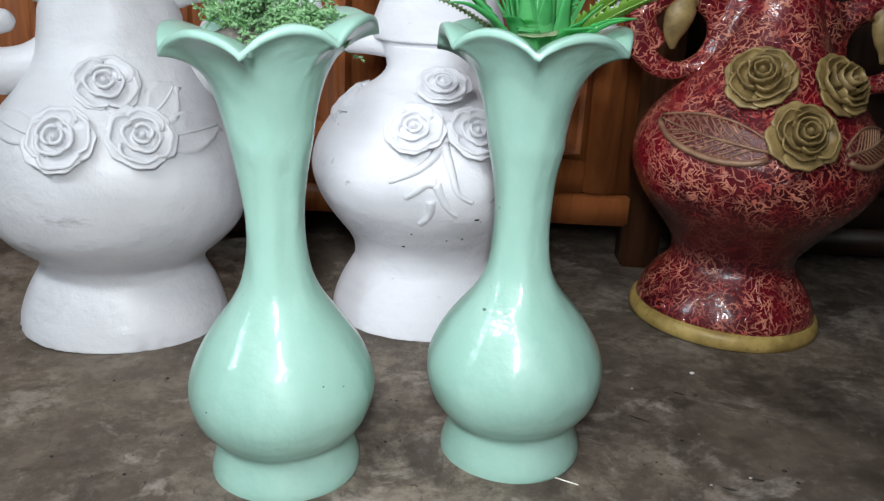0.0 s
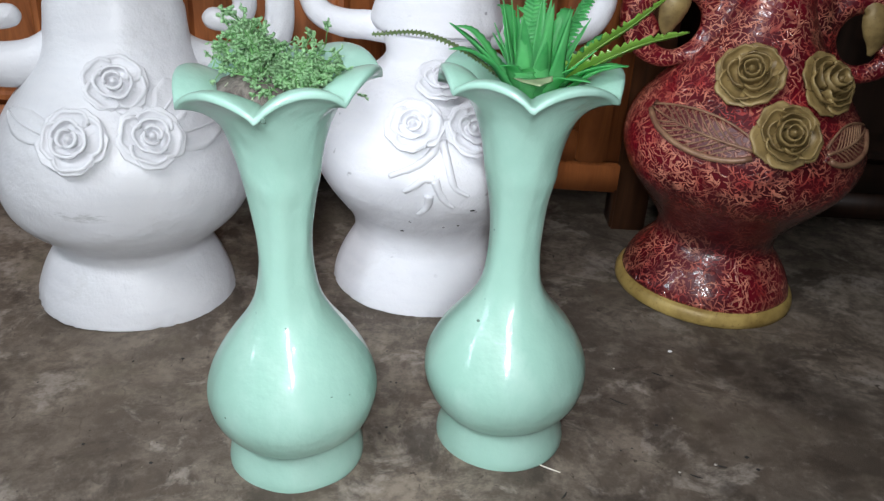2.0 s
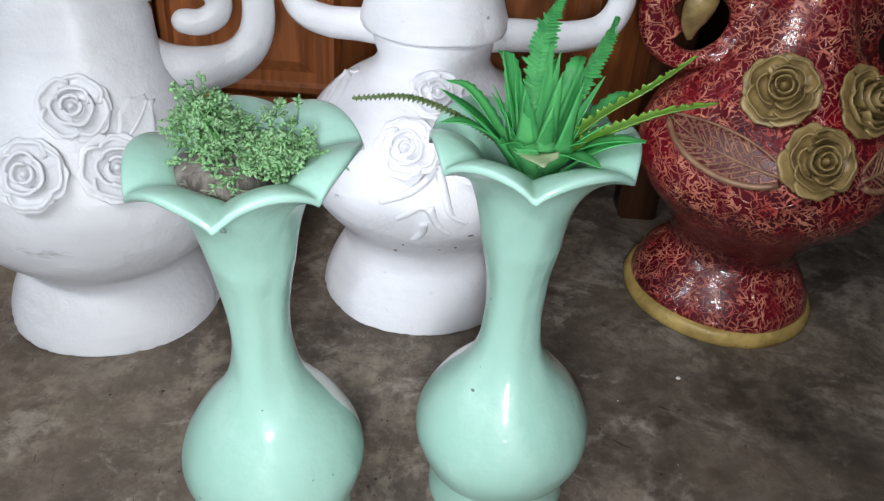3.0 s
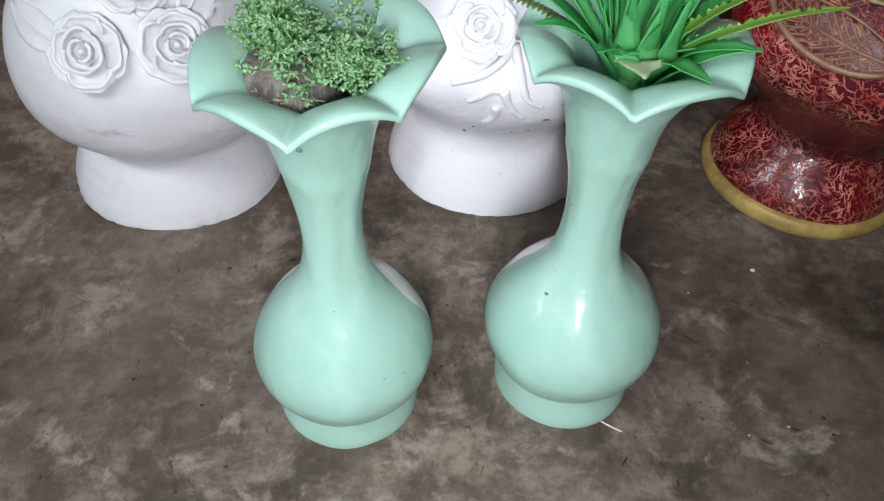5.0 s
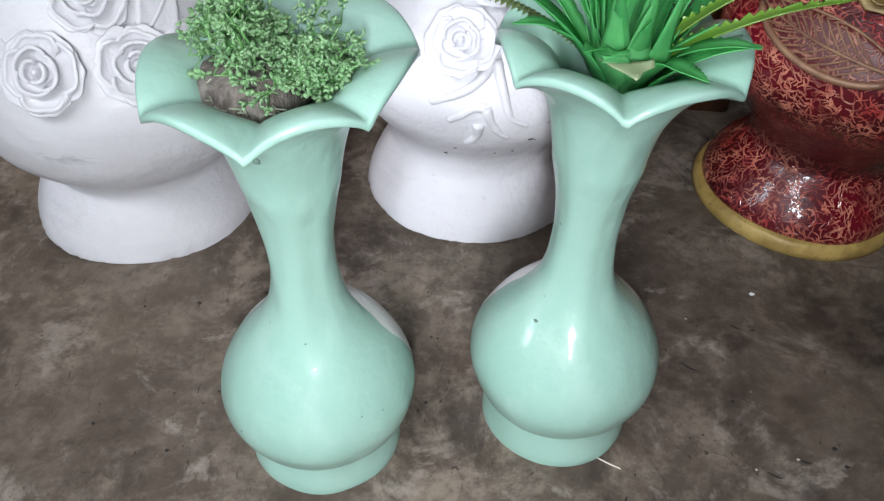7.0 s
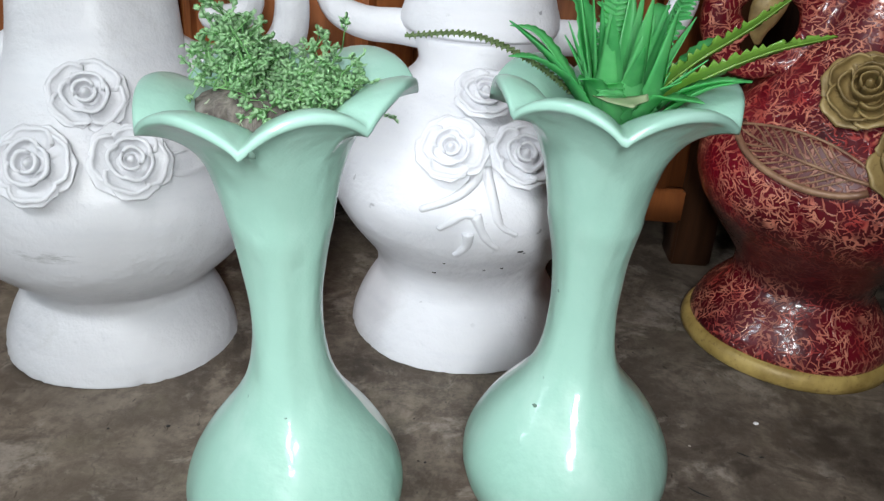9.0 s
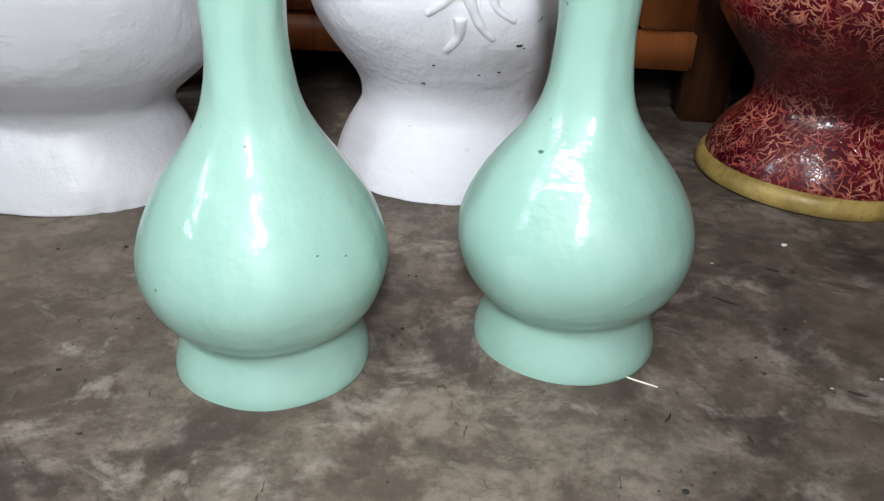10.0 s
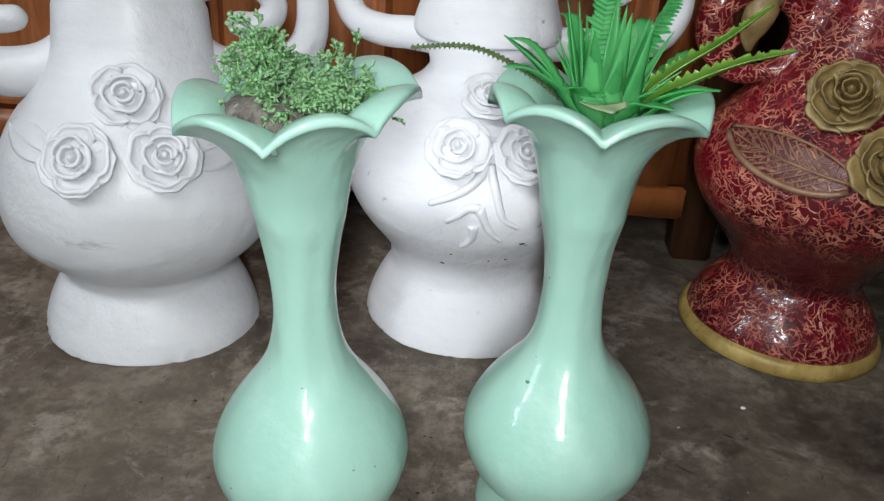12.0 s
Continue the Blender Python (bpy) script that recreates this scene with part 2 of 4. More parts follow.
def concrete():
    """Worn, damp-stained grey-brown cement screed with trowel marks, stains and pits."""
    m, t, b = material("stained_cement")
    v = coords(t)
    wide = noise_tex(t, v, 2.3, 6.0, 0.6, 0.4)
    mid = noise_tex(t, v, 15.0, 10.0, 0.74, 0.3)
    fine = noise_tex(t, v, 70.0, 6.0, 0.7)
    colour = mix(t, ramp(t, mid, [(0.43, 0.0), (0.57, 1.0)]), (0.108, 0.085, 0.066), (0.262, 0.217, 0.174))
    colour = mix(t, ramp(t, wide, [(0.40, 0.75), (0.54, 0.0)]), colour, (0.085, 0.066, 0.052))
    pale = ramp(t, noise_tex(t, v, 11.0, 9.0, 0.66, 0.5), [(0.55, 0.0), (0.61, 0.75)])
    colour = mix(t, pale, colour, (0.345, 0.300, 0.258))
    moss = ramp(t, noise_tex(t, v, 8.0, 7.0, 0.7, 0.4), [(0.54, 0.0), (0.66, 0.55)])
    colour = mix(t, moss, colour, (0.165, 0.142, 0.098))
    colour = mix(t, ramp(t, fine, [(0.36, 0.50), (0.52, 0.0)]), colour, (0.07, 0.056, 0.045))
    dark = ramp(t, noise_tex(t, v, 6.5, 9.0, 0.68, 0.6), [(0.52, 0.0), (0.585, 0.80)])
    colour = mix(t, dark, colour, (0.052, 0.040, 0.032))
    warped = node(t, "ShaderNodeVectorMath", [(0, v), (1, node(t, "ShaderNodeVectorMath", [(0, node(t, "ShaderNodeTexNoise", [("Vector", v), ("Scale", 18.0), ("Detail", 4.0)]).outputs[1]), (3, 0.06)], operation="SCALE").outputs[0])], operation="ADD").outputs[0]
    rift = node(t, "ShaderNodeTexVoronoi", [("Vector", warped), ("Scale", 8.0)], feature="DISTANCE_TO_EDGE").outputs["Distance"]
    some = ramp(t, noise_tex(t, v, 5.0, 2.0), [(0.50, 0.0), (0.62, 0.45)])
    crack = calc(t, "MULTIPLY", ramp(t, rift, [(0.004, 1.0), (0.012, 0.0)]), some)
    colour = mix(t, crack, colour, (0.060, 0.047, 0.038))
    crumbly = noise_tex(t, v, 46.0, 9.0, 0.78, 0.3)
    colour = mix(t, ramp(t, crumbly, [(0.36, 0.45), (0.50, 0.0)]), colour, (0.060, 0.048, 0.037))
    colour = mix(t, ramp(t, crumbly, [(0.54, 0.0), (0.72, 0.42)]), colour, (0.32, 0.275, 0.225))
    flecks = ramp(t, noise_tex(t, coords(t, (1.0, 0.45, 1.0)), 95.0, 3.0, 0.6, 1.2), [(0.67, 0.0), (0.71, 0.8)])
    colour = mix(t, flecks, colour, (0.028, 0.022, 0.018))
    crumbs = ramp(t, noise_tex(t, v, 130.0, 2.0, 0.5), [(0.76, 0.0), (0.79, 0.5)])
    colour = mix(t, crumbs, colour, (0.40, 0.36, 0.31))
    ripple = node(t, "ShaderNodeTexNoise", [("Vector", v), ("Scale", 26.0), ("Detail", 6.0), ("Roughness", 0.65)]).outputs[1]
    bent = node(t, "ShaderNodeVectorMath", [(0, ripple), (1, (0.5, 0.5, 0.5))], operation="SUBTRACT").outputs[0]
    bent = node(t, "ShaderNodeVectorMath", [(0, bent), (3, 0.055)], operation="SCALE").outputs[0]
    at = node(t, "ShaderNodeSeparateXYZ", [(0, node(t, "ShaderNodeVectorMath", [(0, v), (1, bent)], operation="ADD").outputs[0])])
    patchy = ramp(t, noise_tex(t, v, 17.0, 7.0, 0.68), [(0.40, 0.45), (0.54, 1.0)])
    for cx, cy, rx, ry, lean, amount in FLOOR_PATCHES:
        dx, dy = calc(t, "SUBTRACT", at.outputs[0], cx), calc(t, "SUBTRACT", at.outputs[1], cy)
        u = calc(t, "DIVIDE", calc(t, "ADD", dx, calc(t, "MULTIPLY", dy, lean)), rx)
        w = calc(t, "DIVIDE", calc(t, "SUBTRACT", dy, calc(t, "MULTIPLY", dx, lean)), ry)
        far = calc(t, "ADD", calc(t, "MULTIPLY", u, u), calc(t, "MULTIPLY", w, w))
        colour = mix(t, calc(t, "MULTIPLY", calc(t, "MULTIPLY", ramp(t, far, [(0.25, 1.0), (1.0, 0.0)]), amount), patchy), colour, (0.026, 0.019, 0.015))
    rust = ramp(t, noise_tex(t, v, 3.1, 5.0, 0.6), [(0.45, 0.0), (0.65, 0.3)])
    colour = mix(t, rust, colour, (0.20, 0.150, 0.108))
    pits = ramp(t, noise_tex(t, v, 150.0, 3.0), [(0.25, 1.0), (0.31, 0.0)])
    colour = mix(t, pits, colour, (0.03, 0.025, 0.02))
    scratch = scribble_lines(t, coords(t, (1, 1, 0)), 14.0, (2.0, 1.0, 0.0), 0.006)
    colour = mix(t, calc(t, "MULTIPLY", scratch, 0.15), colour, (0.05, 0.042, 0.036))
    colour = mix(t, 1.0, colour, (0.89, 0.89, 0.89), "MULTIPLY")
    put(t, b, Base_Color=colour, Roughness=ramp(t, mid, [(0.3, 0.55), (0.7, 0.75)]), Specular_IOR_Level=0.25)
    bump(t, b, calc(t, "ADD", calc(t, "MULTIPLY", crumbly, 0.6), calc(t, "SUBTRACT", mid, calc(t, "MULTIPLY", pits, 0.3))), 0.35, 0.004)
    return m


def wood(name, dark, light, gloss=0.35):
    m, t, b = material(name)
    v = coords(t, (1.0, 1.0, 0.10))
    grain = noise_tex(t, v, 38.0, 6.0, 0.6, 1.5)
    wide = noise_tex(t, coords(t), 3.0, 3.0)
    colour = mix(t, ramp(t, grain, [(0.35, 0.0), (0.68, 1.0)]), dark, light)
    colour = mix(t, ramp(t, wide, [(0.4, 0.0), (0.7, 0.45)]), colour, dark)
    put(t, b, Base_Color=colour, Roughness=ramp(t, grain, [(0.3, gloss), (0.7, gloss + 0.15)]))
    bump(t, b, grain, 0.12, 0.002)
    return m


def leaf_plastic(name, a, c, glow=0.35):
    m, t, b = material(name)
    n = noise_tex(t, coords(t), 55.0, 3.0)
    rnd = node(t, "ShaderNodeNewGeometry").outputs["Random Per Island"]
    own = node(t, "ShaderNodeObjectInfo").outputs["Random"]
    pick = calc(t, "ADD", calc(t, "MULTIPLY", rnd, 0.30), calc(t, "MULTIPLY", own, 0.45))
    colour = mix(t, calc(t, "ADD", calc(t, "MULTIPLY", calc(t, "SUBTRACT", n, 0.25), 0.8), pick, True), a, c)
    put(t, b, Base_Color=colour, Roughness=0.26, Specular_IOR_Level=0.5)
    tr = node(t, "ShaderNodeBsdfTranslucent", [(0, colour)])
    out = t.nodes["Material Output"]
    both = node(t, "ShaderNodeMixShader", [(0, glow), (1, b.outputs[0]), (2, tr.outputs[0])])
    t.links.new(both.outputs[0], out.inputs[0])
    bump(t, b, n, 0.15, 0.001)
    return m


def plain(name, colour, rough=0.6, grain=60.0, spread=0.15, depth=0.001):
    m, t, b = material(name)
    n = noise_tex(t, coords(t), grain, 5.0, 0.6)
    lo = tuple(c * (1 - spread) for c in colour)
    hi = tuple(min(1.0, c * (1 + spread)) for c in colour)
    put(t, b, Base_Color=mix(t, n, lo, hi), Roughness=rough)
    bump(t, b, n, 0.3, depth)
    return m


MINT_A, MINT_B = mint_paint("mint_enamel_a", 0.22), mint_paint("mint_enamel_b", 0.30)
WHITE_GLOSS = white_paint("white_gloss_paint", 0.29, 0.5, scuff=(-0.052, 0.176), relief=0.42)
WHITE_MATT = white_paint("white_matt_paint", 0.50, 1.0, (0.705, 0.705, 0.74), relief=0.46)
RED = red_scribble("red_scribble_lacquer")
GOLD = old_gold("antique_gold_paint")
GOLD_RED = old_gold("rubbed_gold_over_red", (0.17, 0.080, 0.050), (0.34, 0.200, 0.115))
LEAF_RED = rubbed_leaf("gold_rubbed_red_leaf")
GOLD_BAND = old_gold("gold_band_paint", (0.30, 0.20, 0.055), (0.52, 0.37, 0.12))
FLOOR = concrete()
WOOD = wood("brown_polished_wood", (0.20, 0.060, 0.018), (0.47, 0.155, 0.045))
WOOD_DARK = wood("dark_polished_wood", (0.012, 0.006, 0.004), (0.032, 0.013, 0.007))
# the cabinet's brown wood again, with the shade low down put into its colour
WOOD_SHADED = wood("shaded_brown_wood", (0.045, 0.018, 0.008), (0.11, 0.042, 0.017))
WALL = plain("painted_wall", (0.16, 0.14, 0.12), 0.8, 12.0)
CEILING = plain("painted_ceiling", (0.55, 0.55, 0.54), 0.85, 12.0)
GRASS = leaf_plastic("bright_green_plastic", (0.05, 0.44, 0.12), (0.30, 0.80, 0.36), glow=0.68)
FERN = leaf_plastic("yellow_green_plastic", (0.10, 0.33, 0.03), (0.34, 0.50, 0.10), glow=0.5)
FERN_DARK = leaf_plastic("dull_green_plastic", (0.10, 0.17, 0.06), (0.26, 0.34, 0.15), glow=0.5)
BUSH = leaf_plastic("pale_green_plastic", (0.36, 0.62, 0.33), (0.62, 0.84, 0.55), glow=0.68)
BUSH_STEM = leaf_plastic("dark_green_stem_plastic", (0.12, 0.32, 0.10), (0.26, 0.50, 0.20), glow=0.4)
PALE = leaf_plastic("faded_leaf_plastic", (0.22, 0.29, 0.15), (0.36, 0.43, 0.26))
def clay(name):
    """Brown-grey clay with combed upright ridges and pale dust."""
    m, t, b = material(name)
    comb = noise_tex(t, coords(t, (1, 1, 0.12)), 190.0, 4.0, 0.6, 0.3)
    dust = noise_tex(t, coords(t), 60.0, 6.0, 0.7)
    colour = mix(t, ramp(t, comb, [(0.35, 0.0), (0.65, 1.0)]), (0.060, 0.050, 0.043), (0.17, 0.15, 0.13))
    colour = mix(t, ramp(t, dust, [(0.52, 0.0), (0.75, 0.6)]), colour, (0.26, 0.25, 0.23))
    put(t, b, Base_Color=colour, Roughness=0.9)
    bump(t, b, comb, 0.6, 0.004)
    return m


CLOD = clay("brown_grey_clay")
CHIP = plain("chipped_cement", (0.09, 0.15, 0.12), 0.9)
STRAW = plain("pale_straw", (0.75, 0.72, 0.62), 0.6)
TWIG = plain("pale_dry_twig", (0.30, 0.33, 0.24), 0.7)
CRUMB = plain("pale_cement_crumb", (0.42, 0.39, 0.35), 0.8)
SPECK = plain("dark_grit", (0.02, 0.018, 0.016), 0.8)
FOAM = plain("white_foam", (0.8, 0.8, 0.8), 0.8)


# ---- mesh tools ----
def mesh_of(name, bm, mat, smooth=True):
    me = bpy.data.meshes.new(name)
    bm.normal_update()
    bm.to_mesh(me)
    bm.free()
    for p in me.polygons:
        p.use_smooth = smooth
    me.materials.append(mat)
    return me


def part(name, bm, mat, parent, label="", smooth=True, m=None):
    ob = new(name, mesh_of(name, bm, mat, smooth) if isinstance(bm, bmesh.types.BMesh) else bm)
    ob.parent = parent
    if m is not None:
        ob.matrix_basis = m
    if label:
        tagged(ob, label)
    return ob


def thing(name, m, label, category, group="", kind=""):
    ob = new(name)
    ob.empty_display_size = 0.05
    ob.matrix_basis = m
    return tagged(ob, label, category, group, kind)


def spline(points, steps):
    """Catmull-Rom through tuples of any length."""
    p = [np.array(q, float) for q in points]
    p = [2 * p[0] - p[1]] + p + [2 * p[-1] - p[-2]]
    out = []
    for i in range(1, len(p) - 2):
        for k in range(steps):
            u = k / steps
            out.append(0.5 * (2 * p[i] + (p[i + 1] - p[i - 1]) * u + (2 * p[i - 1] - 5 * p[i] + 4 * p[i + 1] - p[i + 2]) * u * u + (3 * p[i] - p[i - 1] - 3 * p[i + 1] + p[i + 2]) * u ** 3))
    out.append(p[-2])
    return [tuple(float(c) for c in q) for q in out]


def grid(bm, rows, closed_u=False, cap=(False, False)):
    """Quads over rows of points; closed_u joins the ends of each row."""
    vs = [[bm.verts.new(p) for p in row] for row in rows]
    n = len(rows[0])
    for a, c in zip(vs, vs[1:]):
        for i in range(n if closed_u else n - 1):
            j = (i + 1) % n
            bm.faces.new((a[i], a[j], c[j], c[i]))
    if cap[0]:
        bm.faces.new(vs[0][::-1])
    if cap[1]:
        bm.faces.new(vs[-1])
    return vs


def lathe(profile, n=96, wobble=0.0, shift=None, seed=0.0, stretch=None):
    """A turned shell from (r, z) pairs; wobble: the uneven hand-made surface in metres; shift(z): how far y moves; stretch(z): how much wider than deep."""
    bm = bmesh.new()
    rows = []
    for r, z in profile:
        row = []
        for i in range(n):
            a = 2 * math.pi * i / n
            d = noise.noise((math.cos(a) * 1.7 + seed, math.sin(a) * 1.7, z * 16)) * wobble if r > 0.004 else 0
            if wobble > 0.003 and z < 0.012 and r > 0.1:
                d += 0.0010 * noise.noise((math.cos(a) * 9 + seed, math.sin(a) * 9, 1.0)) - 0.0042 * max(0.0, noise.noise((math.cos(a) * 26, math.sin(a) * 26, seed + z * 60)) - 0.12)
            row.append(((r + d) * math.cos(a) * (stretch(z) if stretch else 1.0), (r + d) * math.sin(a) + (shift(z) if shift else 0), z))
        rows.append(row)
    grid(bm, rows, True, (True, True))
    return bm


def sweep(bm, path, sides=10, flat=1.0, up=Vector((0, 1, 0)), dome=False):
    """A tube along rows of (x, y, z, radius), its ends closed; flat squeezes it along up; dome rounds the far end."""
    if dome:
        a, b = Vector(path[-2][:3]), Vector(path[-1][:3])
        d, r = (b - a).normalized(), path[-1][3]
        path = list(path) + [(*(b + d * r * math.sin(k)), max(r * math.cos(k), r * 0.03)) for k in (0.4, 0.8, 1.15, 1.4, 1.56)]
    pts = [Vector(p[:3]) for p in path]
    rows = []
    for i, p in enumerate(pts):
        d = (pts[min(i + 1, len(pts) - 1)] - pts[max(i - 1, 0)]).normalized()
        s = d.cross(up)
        s = s.normalized() if s.length > 1e-5 else Vector((1, 0, 0))
        w = s.cross(d).normalized()
        rows.append([p + float(path[i][3]) * (math.cos(a) * s + flat * math.sin(a) * w) for a in (2 * math.pi * k / sides for k in range(sides))])
    grid(bm, rows, True, (True, True))


def slab(bm, rows, thick):
    """A curved sheet of rows of points, given a thickness against its normals."""
    n, m = len(rows), len(rows[0])
    a = np.array([[tuple(p) for p in row] for row in rows])
    du, dv = np.gradient(a, axis=0), np.gradient(a, axis=1)
    nr = np.cross(du, dv)
    nr /= np.maximum(np.linalg.norm(nr, axis=2, keepdims=True), 1e-9)
    low = a - nr * thick
    top = [[bm.verts.new(a[i, j]) for j in range(m)] for i in range(n)]
    bot = [[bm.verts.new(low[i, j]) for j in range(m)] for i in range(n)]
    for i in range(n - 1):
        for j in range(m - 1):
            bm.faces.new((top[i][j], top[i + 1][j], top[i + 1][j + 1], top[i][j + 1]))
            bm.faces.new((bot[i][j], bot[i][j + 1], bot[i + 1][j + 1], bot[i + 1][j]))
    for i in range(n - 1):
        bm.faces.new((top[i][0], bot[i][0], bot[i + 1][0], top[i + 1][0]))
        bm.faces.new((top[i][-1], top[i + 1][-1], bot[i + 1][-1], bot[i][-1]))
    for j in range(m - 1):
        bm.faces.new((top[0][j], top[0][j + 1], bot[0][j + 1], bot[0][j]))
        bm.faces.new((top[-1][j], bot[-1][j], bot[-1][j + 1], top[-1][j + 1]))


def box(bm, x0, x1, y0, y1, z0, z1, bevel=0.0):
    made = bmesh.ops.create_cube(bm, size=1.0, matrix=Matrix.LocRotScale(((x0 + x1) / 2, (y0 + y1) / 2, (z0 + z1) / 2), None, (x1 - x0, y1 - y0, z1 - z0)))
    if bevel:
        edges = list({e for v in made["verts"] for e in v.link_edges})
        bmesh.ops.bevel(bm, geom=edges, offset=bevel, segments=2, affect="EDGES")


def boxed(*sizes, bevel=0.0):
    bm = bmesh.new()
    box(bm, *sizes, bevel=bevel)
    return bm


def frame_on(origin, normal, up=Vector((0, 0, 1))):
    """A pose at origin with its z along normal."""
    z = Vector(normal).normalized()
    x = up.cross(z).normalized()
    y = z.cross(x)
    m = Matrix((x, y, z)).transposed().to_4x4()
    m.translation = Vector(origin)
    return m


# ---- the room ----
def structure(name, bm, mat, label):
    return tagged(part(name, bm, mat, None, smooth=False), label, name.split("_")[0], kind="structure")


bm = bmesh.new()
grid(bm, [[(-2.6 + 5.2 * i / 26, -2.2 + 4.2 * j / 21, 0.0) for i in range(27)] for j in range(22)])
bmesh.ops.reverse_faces(bm, faces=bm.faces[:])
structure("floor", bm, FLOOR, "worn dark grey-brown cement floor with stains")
structure("wall_north", boxed(-2.6, 2.6, 1.95, 2.1, 0, 2.7), WALL, "dull painted wall behind the furniture")
structure("wall_south", boxed(-2.6, 2.6, -2.3, -2.15, 0, 2.7), WALL, "dull painted wall closing the room")
structure("wall_west", boxed(-2.7, -2.55, -2.15, 1.95, 0, 2.7), WALL, "dull painted wall closing the room")
structure("wall_east", boxed(2.55, 2.7, -2.15, 1.95, 0, 2.7), WALL, "dull painted wall closing the room")
structure("ceiling", boxed(-2.6, 2.6, -2.2, 2.0, 2.7, 2.8), CEILING, "plain off-white ceiling")


# ---- wooden furniture at the back ----
def cabinet(name, x0, x1, front, height, clear, mat, foot, label, doors, post=False):
    """A cabinet on feet: body, framed doors with a raised field, feet."""
    deep = 0.42
    c = thing(name, pose((x0 + x1) / 2, front, 0), label, "cabinet")
    h = (x1 - x0) / 2
    part("body", boxed(-h, h, 0.022, deep, clear, height, bevel=0.004), mat, c)
    part("bottom_rail", boxed(-h, h, 0.0, 0.021, clear, clear + 0.05, bevel=0.004), mat, c)
    part("top_board", boxed(-h - 0.015, h + 0.015, -0.015, deep, height + 0.001, height + 0.025, bevel=0.006), mat, c)
    w = (2 * h - 0.05) / doors
    for i in range(doors):
        a = -h + 0.025 + i * w
        b = a + w
        d = part("door", boxed(a + 0.003, b - 0.003, 0.006, 0.0215, clear + 0.053, height - 0.004, bevel=0.003), mat, c)
        z0, z1 = clear + 0.053, height - 0.004
        s = 0.052
        for x, y in ((a + 0.003, a + s), (b - s, b - 0.003)):
            part("stile", boxed(x, y, -0.006, 0.0055, z0, z1, bevel=0.003), mat, d)
        for p, q in ((z0, z0 + s), (z1 - s, z1)):
            part("rail", boxed(a + s + 0.001, b - s - 0.001, -0.006, 0.0055, p, q, bevel=0.003), mat, d)
        bm = bmesh.new()
        loops = []
        for inset, y in ((0.004, 0.0055), (0.010, -0.003), (0.018, -0.003), (0.024, 0.003), (0.040, 0.002), (0.058, -0.005)):
            xa, xb, za, zb = a + s + inset, b - s - inset, z0 + s + inset, z1 - s - inset
            loops.append([(xa, y, za), (xb, y, za), (xb, y, zb), (xa, y, zb)])
        grid(bm, loops, True, (False, True))
        bmesh.ops.recalc_face_normals(bm, faces=bm.faces[:])
        part("raised_panel", bm, mat, d, smooth=False)
    # post and feet use the foot wood, whose dark tone carries their shade
    if post:
        part("corner_post", boxed(h + 0.001, h + 0.061, 0.020, 0.080, 0.0, height, bevel=0.004), foot, c, "corner post with shade in its wood colour")
    for g in (-1,) if post else (-1, 1):
        rows = []
        for y in (-0.006, 0.030):
            rows.append([(g * (h - u), y, z) for u, z in ((0.0, 0.0), (0.058, 0.0), (0.060, clear * 0.3), (0.061, clear * 0.7), (0.062, clear - 0.001), (0.0, clear - 0.001))])
        bm = bmesh.new()
        grid(bm, rows, True, (True, True))
        bmesh.ops.recalc_face_normals(bm, faces=bm.faces[:])
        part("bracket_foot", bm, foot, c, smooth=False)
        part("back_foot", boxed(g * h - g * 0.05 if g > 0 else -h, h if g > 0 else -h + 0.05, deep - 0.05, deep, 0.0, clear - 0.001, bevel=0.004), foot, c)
    return c


cabinet("wooden_cabinet", -0.47, 0.316, 1.275, 1.05, 0.075, WOOD, WOOD_SHADED, "brown polished wooden cabinet with carved panel doors, standing behind the vases", 2, True)
cabinet("wooden_cabinet", 0.45, 1.30, 1.36, 1.0, 0.02, WOOD_DARK, WOOD_DARK, "very dark wooden cabinet behind the red vase", 2)
cabinet("wooden_cabinet", -1.45, -0.56, 1.36, 1.05, 0.03, WOOD, WOOD_SHADED, "brown wooden cabinet behind the white vase", 2)


# ---- mint green vases ----
BULB = [(0.0690, 0.0030), (0.0682, 0.009), (0.0660, 0.017), (0.0637, 0.025), (0.0622, 0.033), (0.0619, 0.0385), (0.0629, 0.0425), (0.0662, 0.0465), (0.0712, 0.0520), (0.0770, 0.0610), (0.0812, 0.0735), (0.0835, 0.088), (0.0820, 0.103), (0.0765, 0.119), (0.0665, 0.137), (0.0535, 0.154), (0.0415, 0.169), (0.0330, 0.184), (0.0282, 0.200), (0.0256, 0.220), (0.0250, 0.238), (0.0260, 0.260), (0.0288, 0.284), (0.0335, 0.308)]
RIM_A = [(-146.8, 0.0832, 0.3825), (-89.4, 0.0840, 0.3868), (-39.3, 0.0841, 0.3930), (16.3, 0.0895, 0.3940), (82.0, 0.0880, 0.3890), (148.0, 0.0840, 0.3830)]
RIM_B = [(-143.4, 0.0831, 0.3925), (-91.0, 0.0805, 0.3885), (-30.7, 0.0862, 0.3880), (34.0, 0.0850, 0.3880), (103.0, 0.0810, 0.3880), (170.0, 0.0804, 0.3883)]


def rim_lobe(a, corners):
    """Between two pointed corners of the rim: the wave (0 at a corner, 1 on the petal's crest), radius and height."""
    deg = math.degrees(a)
    for (a0, r0, z0), (a1, r1, z1) in zip(corners, corners[1:] + [(corners[0][0] + 360, *corners[0][1:])]):
        u = ((deg - a0) % 360) / (a1 - a0)
        if u < 1:
            return math.sin(math.pi * u) ** 0.62, r0 + (r1 - r0) * u, z0 + (z1 - z0) * u
    return 0.0, corners[0][1], corners[0][2]


